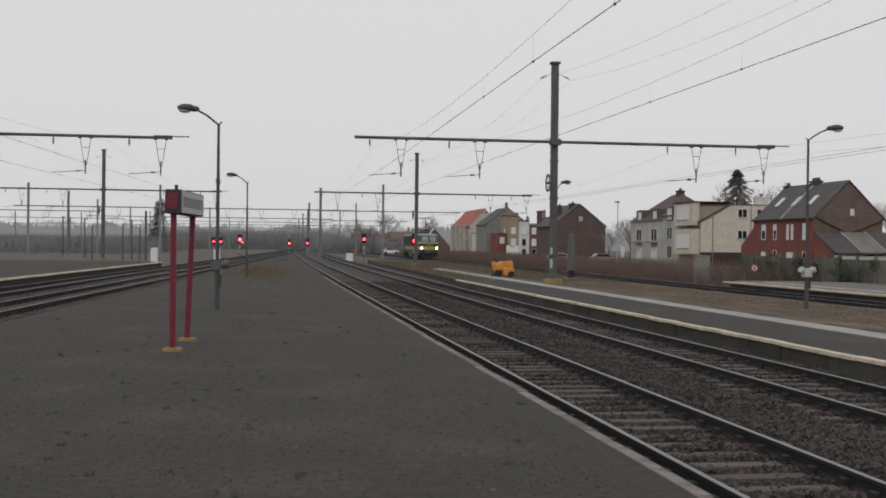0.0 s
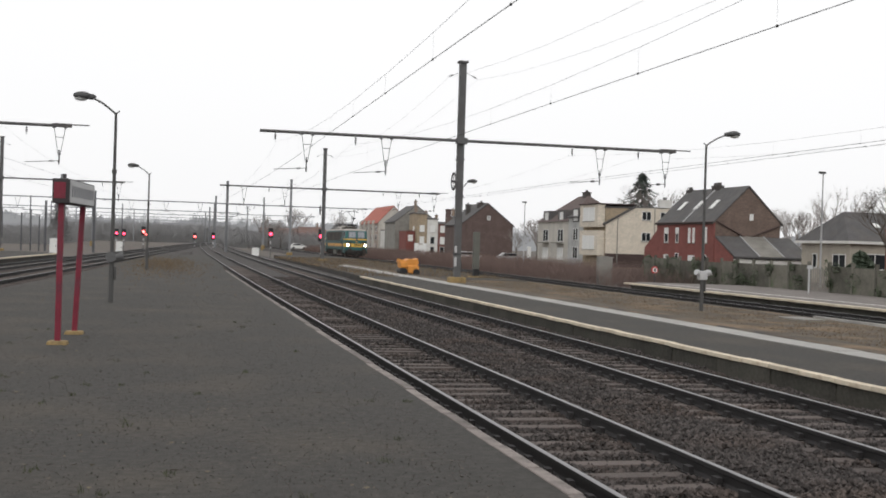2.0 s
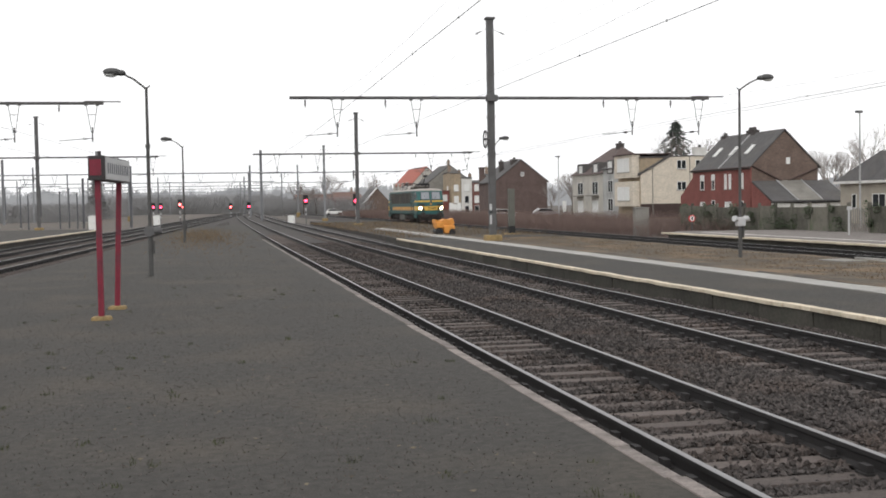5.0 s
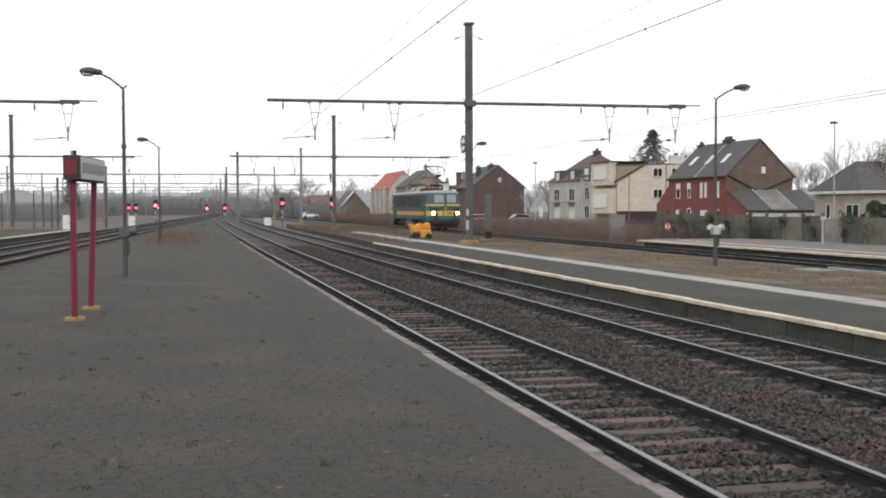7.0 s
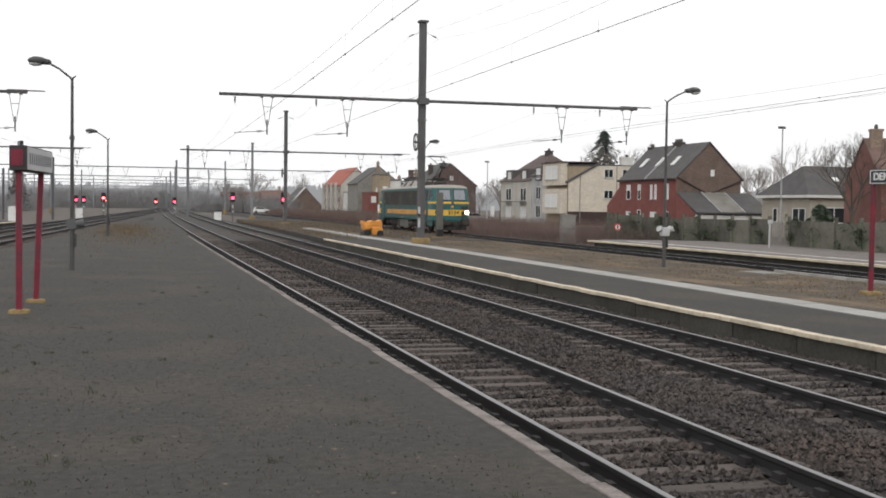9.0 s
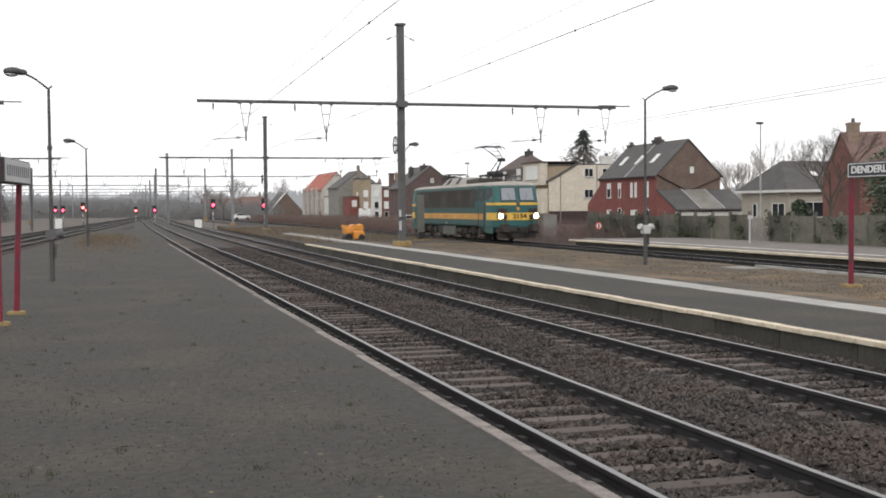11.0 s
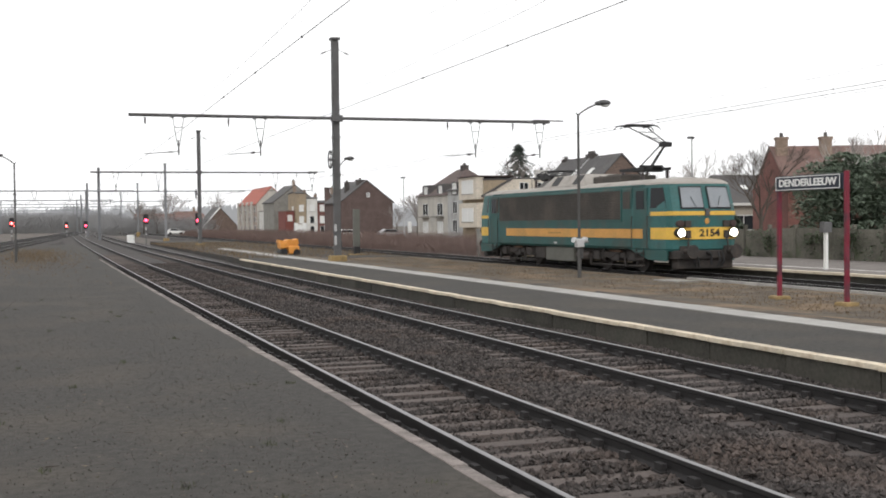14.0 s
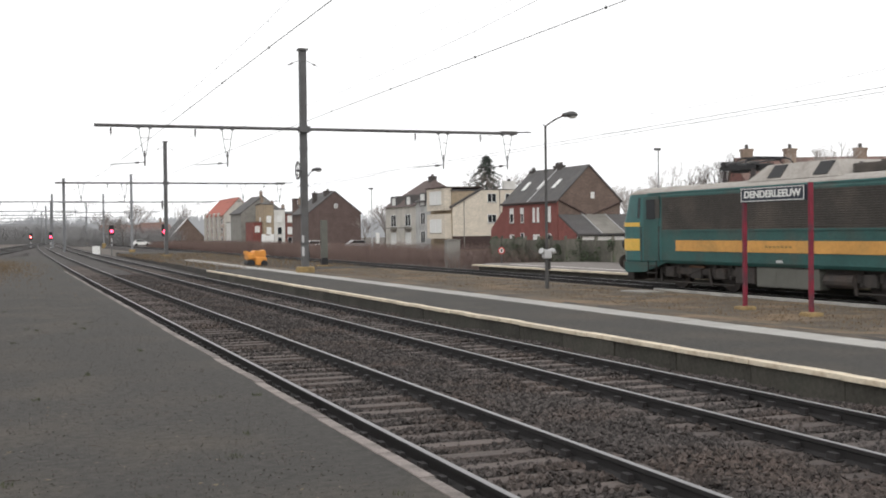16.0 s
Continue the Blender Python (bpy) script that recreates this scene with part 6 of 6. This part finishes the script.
part("disc_face", rod(B(), (0, -0.03, 0.95), (0, -0.021, 0.95), 0.14, n=20), M_WHITE, sd)
part("writing_bar", box(B(), -0.05, 0.05, -0.036, -0.031, 0.85, 1.05), M_BLACK, sd)

WEEDS = [(random.uniform(-5, 2.7), 3.0 * (30 / 3.0) ** random.random()) for _ in range(130)]


# ---- loose ballast stones ----
def stones(name, n, place, label, size=0.032, material=M_STONE):
    r = np.random.RandomState(len(name) + n)
    octa = np.array([(1, 0, 0), (-1, 0, 0), (0, 1, 0), (0, -1, 0), (0, 0, 1), (0, 0, -1)], float)
    tri = np.array([(0, 2, 4), (2, 1, 4), (1, 3, 4), (3, 0, 4), (2, 0, 5), (1, 2, 5), (3, 1, 5), (0, 3, 5)])
    c = place(r, n)
    n = len(c)
    s = size * (0.6 + 0.9 * r.rand(n, 1, 3)) * (0.7 + 0.6 * r.rand(n, 1, 1))
    v = octa[None] * s + 0.35 * size * (r.rand(n, 6, 3) - 0.5)
    a = r.rand(n) * math.tau
    t = (r.rand(n) - 0.5) * 1.4
    ca, sa, ct, st = np.cos(a), np.sin(a), np.cos(t), np.sin(t)
    x, y, z = v[..., 0], v[..., 1], v[..., 2]
    y, z = y * ct[:, None] - z * st[:, None], y * st[:, None] + z * ct[:, None]
    x, y = x * ca[:, None] - y * sa[:, None], x * sa[:, None] + y * ca[:, None]
    v = np.stack([x, y, z], -1) + c[:, None, :]
    f = tri[None] + 6 * np.arange(n)[:, None, None]
    return stuff(name, (v.reshape(-1, 3).tolist(), [], f.reshape(-1, 3).tolist()), material, label, "ballast")


def main_stones(r, n):
    y = 2.5 * (68 / 2.5) ** r.rand(n)
    x = 3.1 + 6.9 * r.rand(n)
    l1, l2 = 4.55 + 0.48 * (y / 100) ** 2, 8.35 + 0.55 * (y / 100) ** 2
    d = np.minimum(np.abs(np.abs(x - l1) - 0.7525), np.abs(np.abs(x - l2) - 0.7525))
    between = np.minimum(np.abs(x - l1), np.abs(x - l2)) < 1.27
    on_sleeper = between & (np.abs((y / 0.6) % 1.0 - 0.5) > 0.28) & (r.rand(n) < 0.88)
    keep = (d > 0.085) & ~on_sleeper
    z = np.where(between, -0.175, -0.15) + 0.03 * r.rand(n) + 0.03 * np.sin(3 * x) * np.cos(2 * y)
    return np.stack([x, y, z], -1)[keep]


stones("ballast_stones", 120000, main_stones, "loose dark brown ballast stones", 0.026)
stones("far_ballast_stones", 9000, lambda r, n: np.stack([20.9 + 3.9 * r.rand(n), 16 + 60 * r.rand(n), -0.14 + 0.03 * r.rand(n)], -1), "loose ballast stones by the single track", 0.045)
stones("platform_grit", 22000, lambda r, n: np.stack([-5 + 7.6 * r.rand(n), 3.0 * (40 / 3.0) ** r.rand(n), 0.283 + 0 * r.rand(n)], -1), "scattered grit and stones on the tarmac", 0.0062, M_GRIT)

lr = random.Random(77)
litter = leaf_cloud([(lr.uniform(-5, 2.7), 3.0 * (34 / 3.0) ** lr.random(), 0.289, 0.02, 0.001) for _ in range(900)], 1, 0.022, lr, 0.05)
stuff("dead_leaves", litter, M_LITTER, "scattered dead leaves and scraps on tarmac", "litter")
stuff("platform_weeds", blades(2600, lambda r: (lambda c: (c[0] + r.gauss(0, 0.03), c[1] + r.gauss(0, 0.05), 0.28))(WEEDS[r.randrange(len(WEEDS))]), 0.01, 0.05, lr, 0.004), M_MOSS, "tiny tufts of moss and weed in the tarmac", "weeds")
twig = blades(60, lambda r: (r.uniform(-4, 2.5), 3 + 20 * r.random() ** 1.5, 0.287), 0.002, 0.01, lr, 0.07, 1.0)
stuff("fallen_twigs", twig, M_BARK, "short fallen twigs on tarmac", "litter")
g = thing("cable_pit_cover", 19.0, 31.9, 0.11, "pale concrete cable pit cover in the grass", "pit cover")
part("slab", box(B(), -0.4, 0.4, -0.7, 0.7, -0.1, 0.04, 0.01), M_CONC, g)
g = thing("grass_edging", 20.7, 26.0, 0.05, "thin pale concrete edging in the grass", "edging")
for k in range(16):
    part("edging_stone", box(B(), -0.05, 0.05, -8 + k, -7.02 + k, -0.1, 0.06, 0.01), M_SLAB, g)

# ---- pieces of the setting: kerbs, slabs, sleepers ----
kb = mesh_of("kerb_stone", box(B(), -0.062, 0.062, -0.493, 0.493, -0.35, 0.006, 0.012), M_KERB)
host = thing("kerb_near", 0, 0, 0, "pale worn concrete kerb along the near platform", "kerb", kind="structure")
edging(host, "kerb_stone", kb, lambda y: 2.955 + 0.0016 * max(y, 0) + (0.0008 * max(y - 30, 0)), 0.28, -3, 63, 1.0)
kc = mesh_of("edge_slab", box(B(), -0.085, 0.085, -0.495, 0.495, -0.065, 0.012, 0.012), M_CREAM)
host = thing("kerb_middle", 0, 0, 0, "cream painted edge slabs of the island platform", "kerb", kind="structure")
edging(host, "edge_slab", kc, lambda y: 10.155 + 0.002 * max(y, 0), 0.19, -2, 62, 1.0)
fp = mesh_of("face_panel", box(B(), -0.05, 0.05, -0.99, 0.99, -0.6, -0.07, 0.01), M_FACE)
host = thing("face_middle", 0, 0, 0, "dark stained concrete face of the island platform", "platform face", kind="structure")
edging(host, "face_panel", fp, lambda y: 10.17 + 0.002 * max(y, 0), 0.19, -2, 62, 2.0)
ps = mesh_of("path_slab", box(B(), -0.38, 0.38, -0.745, 0.745, -0.08, 0.014, 0.006), M_SLAB)
host = thing("path_slabs", 0, 0, 0, "row of pale concrete cable trough slabs", "path", kind="structure")
edging(host, "path_slab", ps, lambda y: 13.22, 0.19, -2, 62, 1.5)
edging(host, "path_slab", ps, lambda y: 13.22 + 0.004 * (y - 62), 0.19, 62.2, 88, 1.5)
ke = mesh_of("edge_slab", box(B(), -0.13, 0.13, -0.495, 0.495, -0.07, 0.02, 0.015), M_CREAM)
host = thing("kerb_far", 0, 0, 0, "cream edge slabs of the far platform", "kerb", kind="structure")
edging(host, "edge_slab", ke, lambda y: 24.84, 0.23, 12, 60, 1.0)
wl2 = mesh_of("line_slab", box(B(), -0.15, 0.15, -0.49, 0.49, -0.05, 0.008, 0.003), M_WHITELINE)
host = thing("safety_line", 0, 0, 0, "worn white safety line on the far platform", "platform line", kind="structure")
edging(host, "line_slab", wl2, lambda y: 26.7, 0.23, 12, 59, 1.0)
host = thing("kerb_left", 0, 0, 0, "pale edge slabs of the low platform", "kerb", kind="structure")
edging(host, "edge_slab", ke, lambda y: line_b(y) - 1.75, 0.25, 40, 105, 1.0)
track("track_one", line_1, -10, 400, -4.2, 90, "railway track with weathered sleepers in ballast")
track("track_two", line_2, -10, 400, 0, 90, "second railway track beside the island platform")
track("track_three", line_3, -30, 420, 12, 80, "single railway track beyond the island platform", RAIL_Z)
track("track_left_one", line_a, 0, 400, 30, 90, "diverging railway track")
track("track_left_two", line_b, 0, 400, 40, 90, "outer diverging railway track")
motions()
